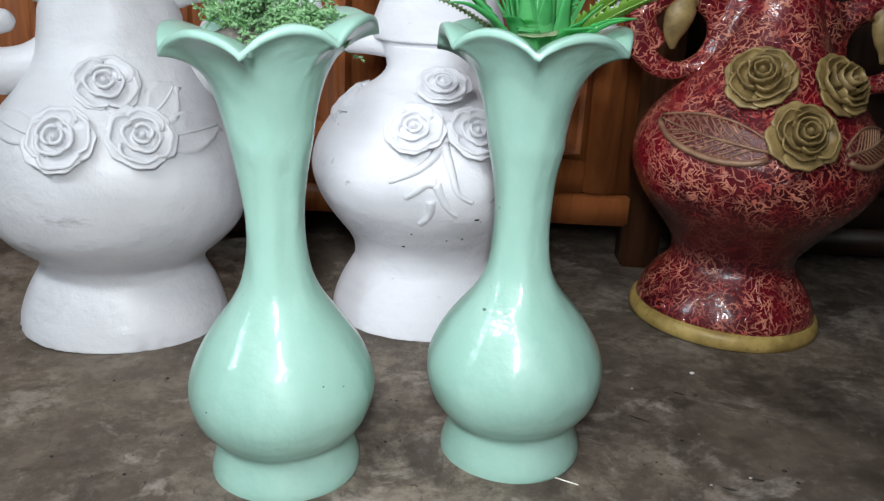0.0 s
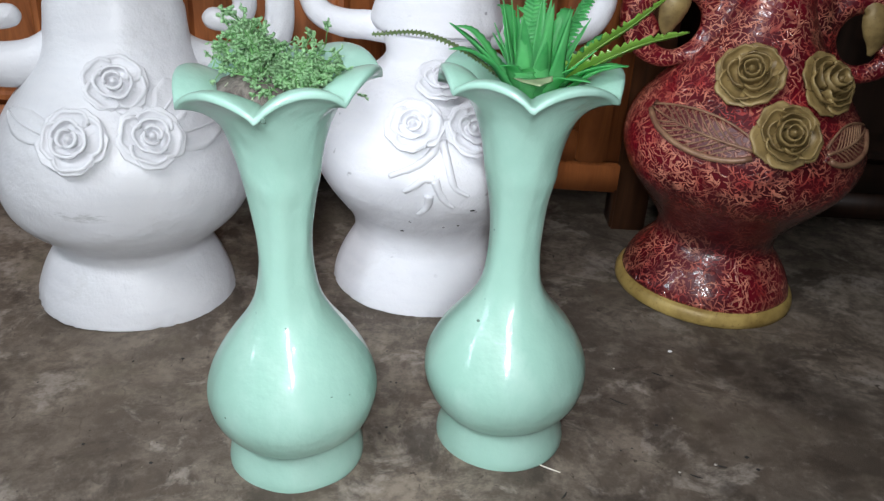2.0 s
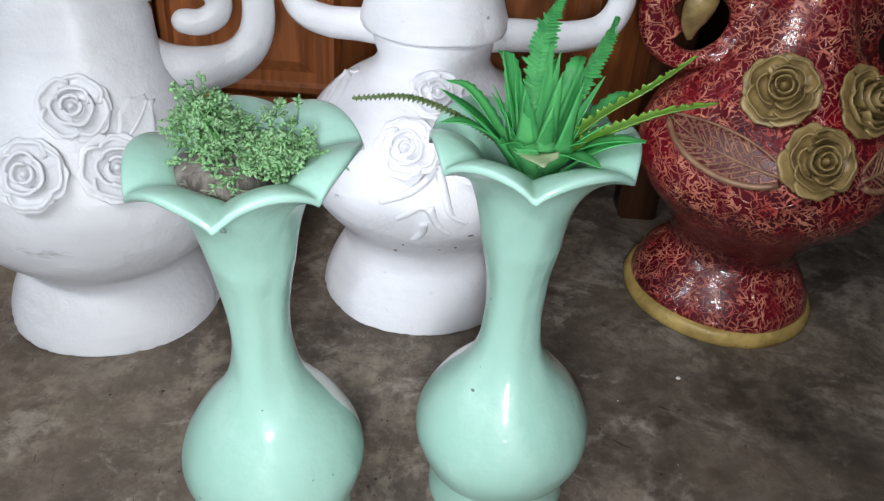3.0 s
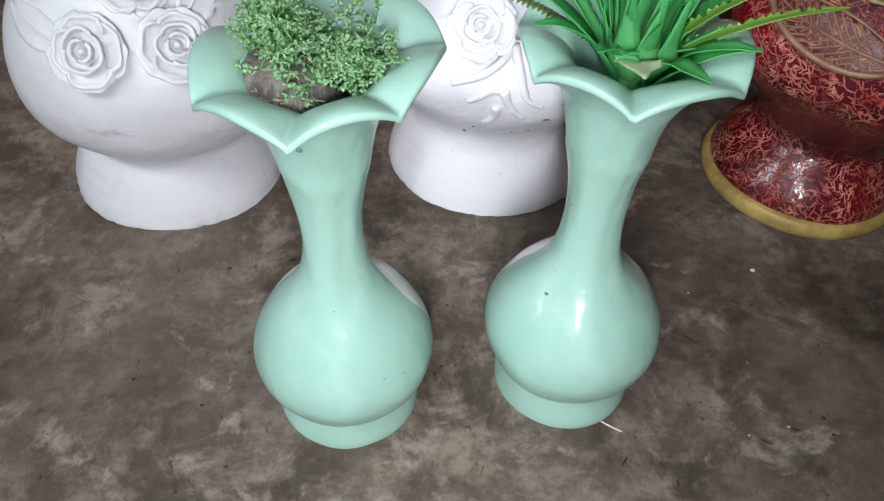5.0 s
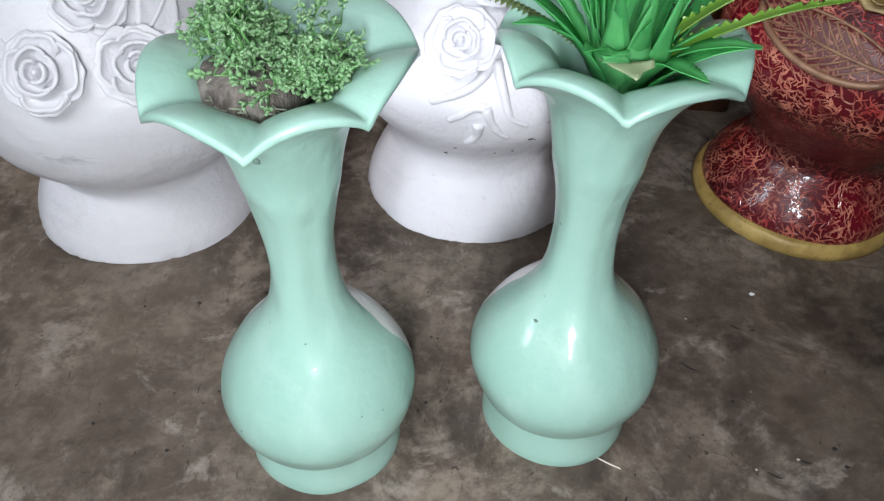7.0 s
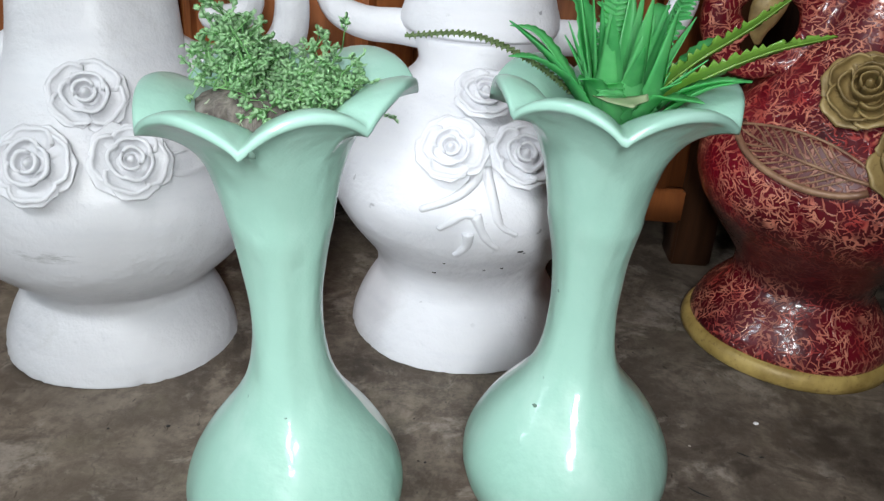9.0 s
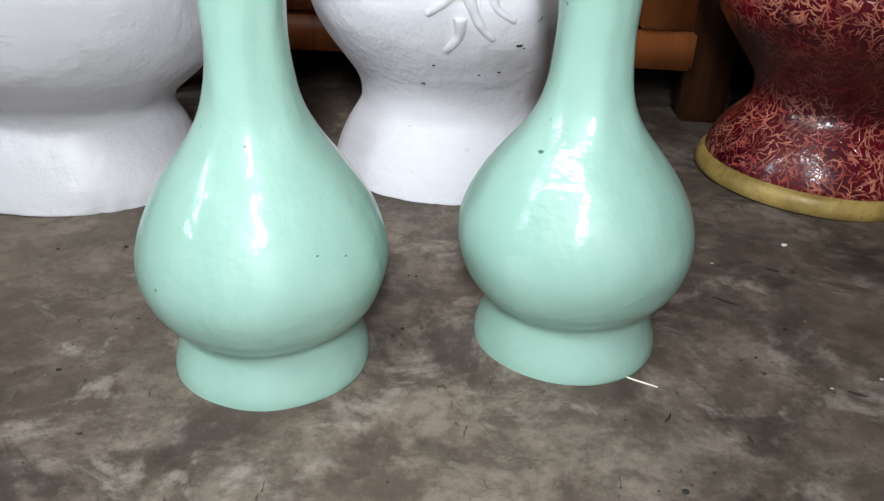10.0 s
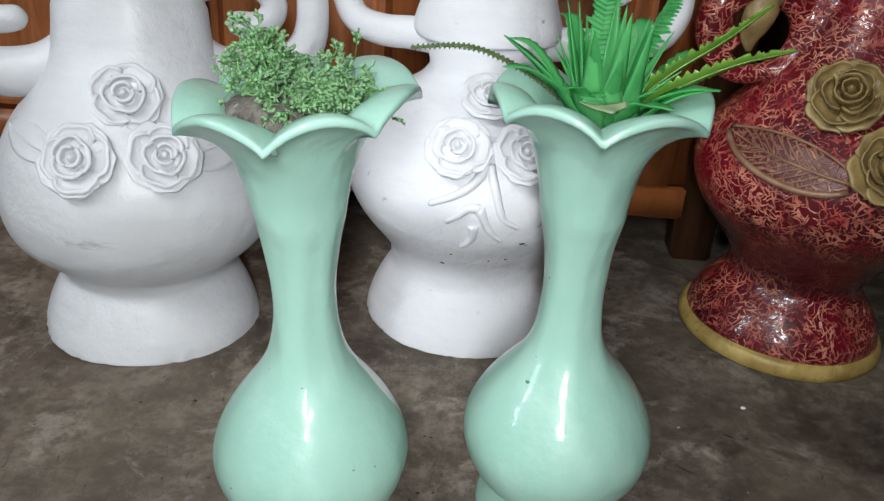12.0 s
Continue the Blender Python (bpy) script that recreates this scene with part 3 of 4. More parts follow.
def sagged(q, sag, plump):
    """A point of the bulb, lowered and widened where the bulb is fullest."""
    r, z = q
    w = math.exp(-((z - 0.11) / 0.055) ** 2)
    return (r * (1 + (plump - 1) * math.exp(-((z - 0.085) / 0.03) ** 2)), z - sag * w)


def mint_vase(m, mat, corners, label, seed, sag=0.0, plump=1.0):
    v = thing("flower_vase", m, label, "vase", "mint green vases")
    n = 144
    rows = []
    for r, z in [(0.0668, 0.0), (0.0684, 0.0008)] + spline([sagged(q, sag, plump) for q in BULB], 3):
        row = []
        for i in range(n):
            a = 2 * math.pi * i / n
            d = r + 0.0013 * noise.noise((math.cos(a) * 1.6 + seed, math.sin(a) * 1.6, z * 14)) + 0.0005 * noise.noise((math.cos(a) * 3 + seed, math.sin(a) * 3, z * 38))
            row.append((d * math.cos(a), d * math.sin(a), z))
        rows.append(row)
    def rim_point(a, s, lift, grow):
        """s: 0 at the throat, 1 at the lip."""
        wv, rim, top = rim_lobe(a, corners)
        z = 0.308 + (top - 0.3105) * (1 - (1 - s) ** 1.75) + s * s * 0.0172 * wv + lift
        r = 0.0335 + (rim - 0.0335) * (0.33 * s + 0.67 * s ** 2.3) * (1 - 0.075 * wv * s) + grow
        r -= 0.0045 * (1 - wv) * math.sin(math.pi * min(1.0, s * 1.05)) * s
        r += noise.noise((math.cos(a) * 2.3 + seed, math.sin(a) * 2.3, s * 2)) * 0.0012
        return (r * math.cos(a), r * math.sin(a), z)

    angles = [2 * math.pi * i / n for i in range(n)]
    for i in range(1, 23):
        rows.append([rim_point(a, i / 22, 0, 0) for a in angles])
    for lift, grow in ((0.0014, 0.0004), (0.0038, 0.0003), (0.0052, -0.0005), (0.0058, -0.0022), (0.0061, -0.0046), (0.0062, -0.0070)):
        rows.append([rim_point(a, 1.0, lift, grow) for a in angles])
    for i in range(21, -1, -1):
        s = i / 22
        thick = math.sin(math.pi * s ** 0.9) ** 1.2
        rows.append([rim_point(a, s, 0.0060 + 0.0100 * thick, -0.0086 - 0.001 * thick) for a in angles])
    bm = bmesh.new()
    grid(bm, rows, True, (True, True))
    part("body", bm, mat, v)
    return v


vase_a = mint_vase(pose(-0.1109, 0.6855, 0, 3.0, -1.0), MINT_A, RIM_A, "glossy mint green cement vase with scalloped rim and bushy plant", 1.0, 0.006, 1.0)
vase_b = mint_vase(pose(0.1035, 0.7341, 0, 2.0, -1.5), MINT_B, RIM_B, "glossy mint green cement vase with scalloped rim and grassy plant", 5.0, 0.0, 1.01)


def chip(vase, side, z, size, mat):
    """A small flake knocked out of the enamel."""
    a = radians(side - 90)
    zs, rs = [q[1] for q in BULB], [q[0] for q in BULB]
    r = float(np.interp(z, zs, rs))
    slope = (np.interp(z + 0.004, zs, rs) - np.interp(z - 0.004, zs, rs)) / 0.008
    nrm = Vector((math.cos(a), math.sin(a), -slope)).normalized()
    bm = bmesh.new()
    bmesh.ops.create_icosphere(bm, subdivisions=2, radius=1.0)
    for q in bm.verts:
        d = 1 + 0.4 * noise.noise(q.co * 1.6 + Vector((side, z * 50, 0)))
        q.co = Vector((q.co.x * size * d * 1.5, q.co.y * size * d, q.co.z * size * 0.25))
    part("chip", bm, mat, vase, "dark chip in the enamel", m=frame_on((r * math.cos(a), r * math.sin(a), z), nrm))


chip(vase_b, -44, 0.163, 0.0015, CHIP)
for side, z, size in ((38, 0.118, 0.0006), (52, 0.112, 0.0006), (-38, 0.092, 0.0009), (6, 0.176, 0.0006), (14, 0.060, 0.0006)):
    chip(vase_a, side, z, size, CHIP)


# a dark nick beside the front point of the rim
bm = bmesh.new()
bmesh.ops.create_icosphere(bm, subdivisions=2, radius=1.0)
for q in bm.verts:
    q.co = Vector((q.co.x * 0.0022, q.co.y * 0.0026, q.co.z * 0.0008)) * (1 + 0.3 * noise.noise(q.co * 1.7))
part("chip", bm, CHIP, vase_a, "dark nick in the rim", m=frame_on((0.0075, -0.0822, 0.3905), Vector((0.1, -0.95, -0.25)).normalized()))


# ---- rose vases ----
class Urn:
    """A hand-moulded urn: profile of foot and body, and where its front lies."""

    def __init__(self, foot, body, lean, wings=((0.0, 1.0),)):
        self.foot, self.body, self.lean, self.wings = foot, body, lean, wings
        self.zs = [z for _, z in body]
        self.rs = [r for r, _ in body]

    def shift(self, z):
        u = min(1.0, max(0.0, (z - 0.04) / 0.20))
        return -self.lean * u * u * (3 - 2 * u)

    def stretch(self, z):
        return float(np.interp(z, [q[0] for q in self.wings], [q[1] for q in self.wings]))

    def r(self, z):
        return float(np.interp(z, self.zs, self.rs))

    def at(self, side, z, out=0.0):
        """A point of the front: side in degrees from straight ahead, positive to +x."""
        a = radians(side - 90)
        r, e = self.r(z), 0.004
        slope = (self.r(z + e) - self.r(z - e)) / (2 * e)
        nrm = Vector((math.cos(a), math.sin(a), -slope)).normalized()
        return Vector((r * math.cos(a), r * math.sin(a) + self.shift(z), z)) + nrm * out, nrm


def petal_mesh(name, mat, r0, r1, h0, h1, bow, span, thick, seed):
    """A cupped petal between two radii and heights; bow above 1 keeps it flat before it turns up."""
    rows = []
    for i in range(7):
        b = i / 6
        row = []
        for j in range(11):
            a = j / 5 - 1
            edge = 1 - 0.16 * abs(a) ** 2.5 + 0.085 * noise.noise((a * 2.6, seed, 0.3)) - 0.02 * max(0.0, 1 - abs(a) * 4)
            r = r0 + (r1 * edge - r0) * math.sin(b * math.pi / 2) ** (1 / bow)
            h = h0 + (h1 - h0) * b ** bow - (0.0022 * max(0.0, b - 0.8) / 0.2 if bow < 1 else 0.0)
            ang = a * span
            row.append((r * math.cos(ang), r * math.sin(ang), h + 0.0020 * noise.noise((a * 3, b * 2, seed))))
        rows.append(row)
    bm = bmesh.new()
    slab(bm, rows, thick)
    bmesh.ops.recalc_face_normals(bm, faces=bm.faces[:])
    return mesh_of(name, bm, mat)


CRISP = ((0.010, 0.0385, 0.001, 0.0075, 0.8, 0.74, 0.0022, 5), (0.011, 0.0300, 0.003, 0.0125, 1.4, 0.86, 0.0018, 4), (0.010, 0.0218, 0.004, 0.0160, 1.7, 0.95, 0.0017, 3), (0.0075, 0.0145, 0.006, 0.0195, 2.0, 1.20, 0.0016, 3), (0.0045, 0.0088, 0.008, 0.0230, 2.0, 1.45, 0.0014, 2))
MOULDED = tuple((*ring[:3], ring[3] * 0.92, ring[4], ring[5], ring[6] * 1.9, ring[7]) for ring in (CRISP[0], CRISP[1], (0.0085, 0.0185, *CRISP[3][2:]), CRISP[4]))
CORE = ((-0.012, 0.020), (0.003, 0.015), (0.010, 0.0055), (0.0190, 0.0036), (0.0225, 0.0012))


def rose_kit(mat, rings):
    """Shared petal meshes of one colour, from the flat outer ring to the rolled heart."""
    return [(petal_mesh("petal", mat, *ring[:7], k * 3.1), ring[7]) for k, ring in enumerate(rings)]


def rose(parent, kit, mat, where, nrm, size, turn, deep):
    m = frame_on(where, nrm) @ Matrix.Rotation(turn, 4, "Z") @ Matrix.Diagonal((size, size, size * deep, 1.0))
    bm = bmesh.new()
    sweep(bm, spline([(0, 0, z, r) for z, r in CORE], 3), 20)
    r = part("rose", bm, mat, parent, "hand-moulded open rose", m=m)
    for k, (me, count) in enumerate(kit):
        for i in range(count):
            wob = noise.noise((where[0] * 40 + i, where[2] * 40, k))
            part("petal", me, mat, r, m=Matrix.Rotation(2 * math.pi * i / count + k * 0.55 + wob * 0.22, 4, "Z") @ Matrix.Rotation(wob * 0.10, 4, "Y") @ Matrix.Scale(1 + 0.10 * wob, 4))
    return r


def leaf_on(parent, urn, mat, side0, z0, side1, z1, width, lift, label, veins=5, vein_mat=None, edge=True):
    """A moulded leaf lying on the urn from its stalk to its tip, with raised edge and veins."""
    vein_mat = vein_mat or mat
    n, w = 22, 9
    axis = Vector((side1 - side0, (z1 - z0) * 400))
    across = Vector((-axis.y, axis.x)).normalized()
    rows = []

    def spot(u, a, out):
        half = width * math.sin(math.pi * min(1.0, u ** 0.8 * 0.96 + 0.03)) ** 0.75
        s = side0 + axis.x * u + across.x * half * a
        z = z0 + (axis.y * u + across.y * half * a) / 400
        return urn.at(s, z, out)[0]

    for i in range(n):
        u = i / (n - 1)
        rows.append([spot(u, (2 * j / (w - 1) - 1) * (1 + 0.10 * noise.noise((u * 7, side1 * 0.1 + j // 5, 0.5))), lift * (0.45 + 0.25 * abs(2 * j / (w - 1) - 1) ** 2 + 0.25 * noise.noise((u * 4, j * 0.6, side1 * 0.1)))) for j in range(w)])
    bm = bmesh.new()
    slab(bm, rows, 0.004 + lift)
    bmesh.ops.recalc_face_normals(bm, faces=bm.faces[:])
    leaf = part("leaf", bm, mat, parent, label)
    bm = bmesh.new()
    sweep(bm, [(*spot(i / 15, 0, lift * (0.75 if edge else 0.45)), 0.0021 - 0.0011 * i / 15) for i in range(16)], 8)
    part("vein", bm, vein_mat, leaf)
    for a in (-1, 1) if edge else ():
        bm = bmesh.new()
        sweep(bm, [(*spot(0.02 + 0.96 * i / 20, a, lift * 0.75), 0.0038 if (a > 0) == (side1 < side0) else 0.0015) for i in range(21)], 8)
        part("leaf_edge", bm, vein_mat, leaf)
        for k in range(veins):
            u0 = 0.12 + 0.62 * k / veins
            bm = bmesh.new()
            sweep(bm, [(*spot(u0 + 0.20 * i / 6, a * 0.92 * i / 6, lift * (0.66 + 0.12 * noise.noise((k * 1.7, i * 0.8, a)))), 0.0010) for i in range(7)], 6)
            part("vein", bm, vein_mat, leaf)
    return leaf


def handle(parent, urn, mat, sgn, tubes, tip_mat, label):
    """A scrolled ear cast in one piece: tubes of (out, z, radius) run together; the gold leaf tip hangs in its eye."""
    y = urn.shift(0.4)
    bm = bmesh.new()
    for k, pts in enumerate(tubes):
        sweep(bm, spline([(sgn * u, y + 0.0005 * k, z, r) for u, z, r in pts], 6), 16, 0.9, dome=(k == 1))
    h = part("handle", bm, mat, parent, label)
    fuse = h.modifiers.new("fuse", "REMESH")
    fuse.mode, fuse.voxel_size, fuse.use_smooth_shade = "VOXEL", 0.0030, True
    soften = h.modifiers.new("soften", "SMOOTH")
    soften.factor, soften.iterations = 0.5, 9
    if tip_mat:
        bm = bmesh.new()
        pts = [(sgn * u, y - 0.012, z, r) for u, z, r in ((0.110, 0.428, 0.006), (0.120, 0.424, 0.014), (0.129, 0.410, 0.0185), (0.133, 0.395, 0.0165), (0.135, 0.381, 0.011), (0.133, 0.366, 0.003))]
        sweep(bm, spline(pts, 5), 12, 0.6)
        part("leaf_tip", bm, tip_mat, h, "gold painted leaf tip")
    return h


WHITE_FOOT = [(0.0, 0.0), (0.1325, 0.0), (0.1338, 0.0004), (0.1342, 0.002), (0.1322, 0.014), (0.1265, 0.031), (0.1180, 0.050), (0.1090, 0.066), (0.1040, 0.077), (0.0, 0.088)]
WHITE_BODY = [(0.0, 0.0855), (0.1032, 0.0855), (0.1065, 0.0895), (0.114, 0.098), (0.128, 0.110), (0.142, 0.124), (0.1525, 0.141), (0.1590, 0.165), (0.1610, 0.190), (0.1585, 0.218), (0.150, 0.246), (0.134, 0.272), (0.114, 0.296), (0.094, 0.320), (0.078, 0.345), (0.0655, 0.375), (0.0565, 0.410), (0.0505, 0.445), (0.0475, 0.480), (0.0490, 0.515), (0.0560, 0.545), (0.0680, 0.570), (0.0720, 0.577), (0.0700, 0.582), (0.0600, 0.574), (0.0450, 0.545), (0.0400, 0.500), (0.0, 0.495)]
RED_FOOT = [(0.0, 0.021), (0.1225, 0.021), (0.1215, 0.026), (0.1185, 0.036), (0.1110, 0.051), (0.1005, 0.066), (0.0895, 0.079), (0.0830, 0.091), (0.0, 0.106)]
RED_BAND = [(0.0, 0.0), (0.1255, 0.0), (0.1290, 0.002), (0.1298, 0.010), (0.1275, 0.018), (0.1235, 0.0225), (0.0, 0.0228)]
RED_BODY = [(0.0, 0.100), (0.080, 0.100), (0.0840, 0.108), (0.0920, 0.122), (0.1060, 0.140), (0.1250, 0.162), (0.1440, 0.187), (0.1560, 0.213), (0.1590, 0.238), (0.1530, 0.265), (0.1390, 0.290), (0.1220, 0.312), (0.1050, 0.335), (0.0860, 0.360), (0.0660, 0.388), (0.0510, 0.418), (0.0430, 0.450), (0.0400, 0.485), (0.0420, 0.520), (0.0520, 0.555), (0.0620, 0.575), (0.0600, 0.580), (0.0450, 0.560), (0.0340, 0.520), (0.0, 0.515)]

RING_A = [(0.045, 0.345, 0.030), (0.085, 0.321, 0.028), (0.130, 0.316, 0.0265), (0.168, 0.328, 0.0225), (0.190, 0.356, 0.020), (0.193, 0.400, 0.018), (0.184, 0.450, 0.017), (0.155, 0.490, 0.016), (0.100, 0.518, 0.016), (0.045, 0.528, 0.014)]
CURL_A = [(0.030, 0.412, 0.030), (0.065, 0.406, 0.0165), (0.098, 0.4150, 0.0135), (0.130, 0.4130, 0.0140), (0.150, 0.398, 0.0145), (0.148, 0.379, 0.0150), (0.131, 0.370, 0.0150), (0.113, 0.3715, 0.0145)]
RING_B = [(0.045, 0.360, 0.021), (0.085, 0.364, 0.0195), (0.120, 0.365, 0.0185), (0.150, 0.376, 0.0170), (0.163, 0.400, 0.0160), (0.164, 0.430, 0.015), (0.150, 0.464, 0.0145), (0.122, 0.494, 0.0145), (0.085, 0.514, 0.0145), (0.045, 0.520, 0.014)]
CURL_B = [(0.036, 0.440, 0.026), (0.066, 0.438, 0.0185), (0.093, 0.441, 0.0170), (0.112, 0.437, 0.0172), (0.120, 0.428, 0.0155), (0.118, 0.421, 0.0120)]
RING_C = [(0.127 - (0.050 + 0.004 * math.sin(a)) * math.cos(a), 0.387 + 0.049 * math.sin(a), 0.0160 + 0.0050 * math.cos(a + 0.9) * -1) for a in (0.35 * k for k in range(20))]
CURL_C = [(0.040, 0.425, 0.024), (0.066, 0.420, 0.015), (0.092, 0.436, 0.009), (0.118, 0.442, 0.008), (0.140, 0.436, 0.008)]
WEB_C = [(0.045, 0.430, 0.026), (0.058, 0.396, 0.024), (0.066, 0.356, 0.026), (0.100, 0.336, 0.020)]
ARM_C = [(0.150, 0.365, 0.016), (0.172, 0.395, 0.018), (0.170, 0.435, 0.019), (0.152, 0.482, 0.020), (0.110, 0.520, 0.017), (0.045, 0.532, 0.014)]


def urn_vase(m, urn, mat, label, ears, band=None, tip=None, seed=0.0, wide=1.0):
    v = thing("urn_vase", m, label, "vase", "tall urn vases")
    if band:
        part("base_band", lathe(band, 96, 0.0012, seed=seed + 2), GOLD_BAND, v, "worn gold painted band")
    shell = urn.foot[:-1] + urn.body[2:]
    part("body", lathe(shell[:2] + spline(shell[2:], 3), 144, 0.0032, urn.shift, seed + 4, urn.stretch), mat, v)
    for sgn in (-1, 1):
        k = wide if sgn > 0 else 1.0
        shape = [[(u if u < 0.06 else 0.06 + (u - 0.06) * k, z, r) for u, z, r in pts] for pts in ears]
        handle(v, urn, mat, sgn, shape, tip, "scrolled ear handle")
    return v


WHITE_BODY_B = [(0.0, 0.0855), (0.1032, 0.0855), (0.1040, 0.0920), (0.1065, 0.102), (0.113, 0.115), (0.126, 0.133), (0.1400, 0.152), (0.1520, 0.173), (0.1585, 0.195), (0.1590, 0.216), (0.152, 0.242), (0.138, 0.265), (0.120, 0.285), (0.098, 0.303), (0.077, 0.317), (0.0655, 0.333), (0.0618, 0.3585), (0.0595, 0.3625), (0.0602, 0.3645), (0.0655, 0.3665), (0.0640, 0.374), (0.060, 0.395)] + [q for q in WHITE_BODY if q[1] > 0.43 or (q[0] < 0.001 and q[1] > 0.2)]
SLIM_FOOT, SLIM_BODY = ([(r * 0.955, z) for r, z in q] for q in (WHITE_FOOT, WHITE_BODY))
URN_A = Urn(SLIM_FOOT, SLIM_BODY, 0.024, ((0.290, 1.0), (0.325, 1.06), (0.350, 1.16), (0.385, 1.32), (0.405, 1.30), (0.420, 1.16), (0.440, 1.0)))
URN_B = Urn(WHITE_FOOT, WHITE_BODY_B, 0.024, ((0.335, 1.0), (0.360, 1.16), (0.375, 1.34), (0.405, 1.30), (0.430, 1.28), (0.457, 1.12), (0.480, 1.0)))
WHITE_KIT_A, WHITE_KIT_B, GOLD_KIT = rose_kit(WHITE_GLOSS, MOULDED), rose_kit(WHITE_MATT, MOULDED), rose_kit(GOLD, CRISP)

urn_a = urn_vase(pose(-0.3881, 1.0069, 0, 0, 1.1, 20), URN_A, WHITE_GLOSS, "white glossy painted urn vase with moulded roses and handles", (RING_A, CURL_A), seed=3.0)
for side, z, out, size, turn in ((-3, 0.316, -0.002, 1.0, 0.4), (-22, 0.261, 0.002, 1.04, 1.2), (12.5, 0.264, 0.003, 1.0, 2.3)):
    p, nrm = URN_A.at(side, z, out)
    rose(urn_a, WHITE_KIT_A, WHITE_GLOSS, p, nrm, size, turn, 0.66)
leaf_on(urn_a, URN_A, WHITE_GLOSS, 22, 0.264, 58, 0.268, 8, 0.0065, "white moulded leaf", edge=False)
leaf_on(urn_a, URN_A, WHITE_GLOSS, 20, 0.284, 42, 0.312, 8, 0.006, "white moulded leaf", edge=False)
leaf_on(urn_a, URN_A, WHITE_GLOSS, -34, 0.262, -70, 0.274, 6, 0.005, "white moulded leaf", edge=False)

urn_b = urn_vase(pose(0.0062, 1.0972, 0), URN_B, WHITE_MATT, "white matt painted urn vase with moulded roses and stems", (RING_B, CURL_B), seed=8.0, wide=1.42)
for side, z, out, size, turn in ((6, 0.312, 0.010, 0.90, 0.2), (-8, 0.271, 0.009, 0.95, 1.0), (20.5, 0.268, 0.010, 0.94, 2.0)):
    p, nrm = URN_B.at(side, z, out)
    rose(urn_b, WHITE_KIT_B, WHITE_MATT, p, nrm, size, turn, 0.62)
leaf_on(urn_b, URN_B, WHITE_MATT, -64, 0.276, -88, 0.304, 5, 0.010, "white moulded leaf", edge=False)
leaf_on(urn_b, URN_B, WHITE_MATT, 38, 0.262, 92, 0.238, 10, 0.013, "white moulded leaf", edge=False)
for pts in (((5, 0.262), (1, 0.247), (-6, 0.232), (-16, 0.219)), ((6, 0.262), (9, 0.235), (12, 0.210), (18, 0.198)), ((3, 0.219), (-1, 0.219), (-5, 0.210), (-9, 0.202)), ((3, 0.219), (6, 0.200), (9, 0.188), (12, 0.181)), ((1, 0.199), (1, 0.184), (-1, 0.174), (-3, 0.168))):
    bm = bmesh.new()
    sm = spline(pts, 6)
    sweep(bm, [(*URN_B.at(s, z, -0.0006)[0], 0.0062 - 0.0024 * i / len(sm) + 0.0007 * noise.noise((s * 0.3, z * 90, 0.0))) for i, (s, z) in enumerate(sm)], 8, dome=True)
    part("stem", bm, WHITE_MATT, urn_b, "white moulded stem")

for side, z, size in ((22, 0.174, 0.0022), (18, 0.144, 0.0011), (-14, 0.126, 0.0015), (-8, 0.150, 0.0010), (10, 0.141, 0.0009), (24, 0.171, 0.0010)):
    p, nrm = URN_B.at(side, z, 0.0016)
    bm = bmesh.new()
    bmesh.ops.create_icosphere(bm, subdivisions=2, radius=1.0)
    for q in bm.verts:
        q.co = Vector((q.co.x * size * 1.6, q.co.y * size * 0.8, q.co.z * size * 0.4)) * (1 + 0.35 * noise.noise(q.co * 1.7 + Vector((side, 0, 0))))
    part("chip", bm, SPECK, urn_b, "dark pit in the paint", m=frame_on(p, nrm))

RED_URN = Urn(RED_FOOT, RED_BODY, 0.012)
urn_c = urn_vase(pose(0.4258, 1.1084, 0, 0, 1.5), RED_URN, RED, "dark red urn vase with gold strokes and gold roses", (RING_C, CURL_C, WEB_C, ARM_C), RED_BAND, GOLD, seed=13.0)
for side, z, out, size, turn in ((-24.5, 0.342, 0.0, 1.14, 0.3), (25.5, 0.337, 0.006, 1.10, 1.4), (-1.0, 0.286, 0.0, 1.12, 2.2)):
    p, nrm = RED_URN.at(side, z, out)
    rose(urn_c, GOLD_KIT, GOLD, p, nrm, size, turn, 1.2)
leaf_on(urn_c, RED_URN, LEAF_RED, -13, 0.266, -74, 0.282, 9.0, 0.005, "red moulded leaf with raised rubbed gold veins", veins=9, vein_mat=GOLD_RED)
leaf_on(urn_c, RED_URN, LEAF_RED, 20, 0.268, 60, 0.286, 8.0, 0.005, "red moulded leaf with raised rubbed gold veins", veins=9, vein_mat=GOLD_RED)


# ---- plants ----
def clod(parent, r, z, squash, mat, seed, off=Vector((0.0, 0.0, 0.0))):
    bm = bmesh.new()
    bmesh.ops.create_icosphere(bm, subdivisions=4, radius=1.0)
    for q in bm.verts:
        d = 1 + 0.10 * noise.noise(q.co * 2.2 + Vector((seed, 0, 0))) + 0.05 * noise.noise(q.co * 7)
        d += 0.035 * noise.noise(Vector((q.co.x * 16, q.co.y * 16, q.co.z * 2)))
        q.co = Vector((q.co.x * r * d, q.co.y * r * d, z + q.co.z * r * squash * d)) + off
    return part("root_ball", bm, mat, parent, "brown-grey clay root ball")


bush = thing("artificial_plant", pose(-0.1160, 0.6645, 0.002), "pale green feathery artificial plant in the mint vase", "plant")
clod(bush, 0.037, 0.375, 0.62, CLOD, 3.0, Vector((-0.018, 0.003, 0.0)))
rng = random.Random(7)


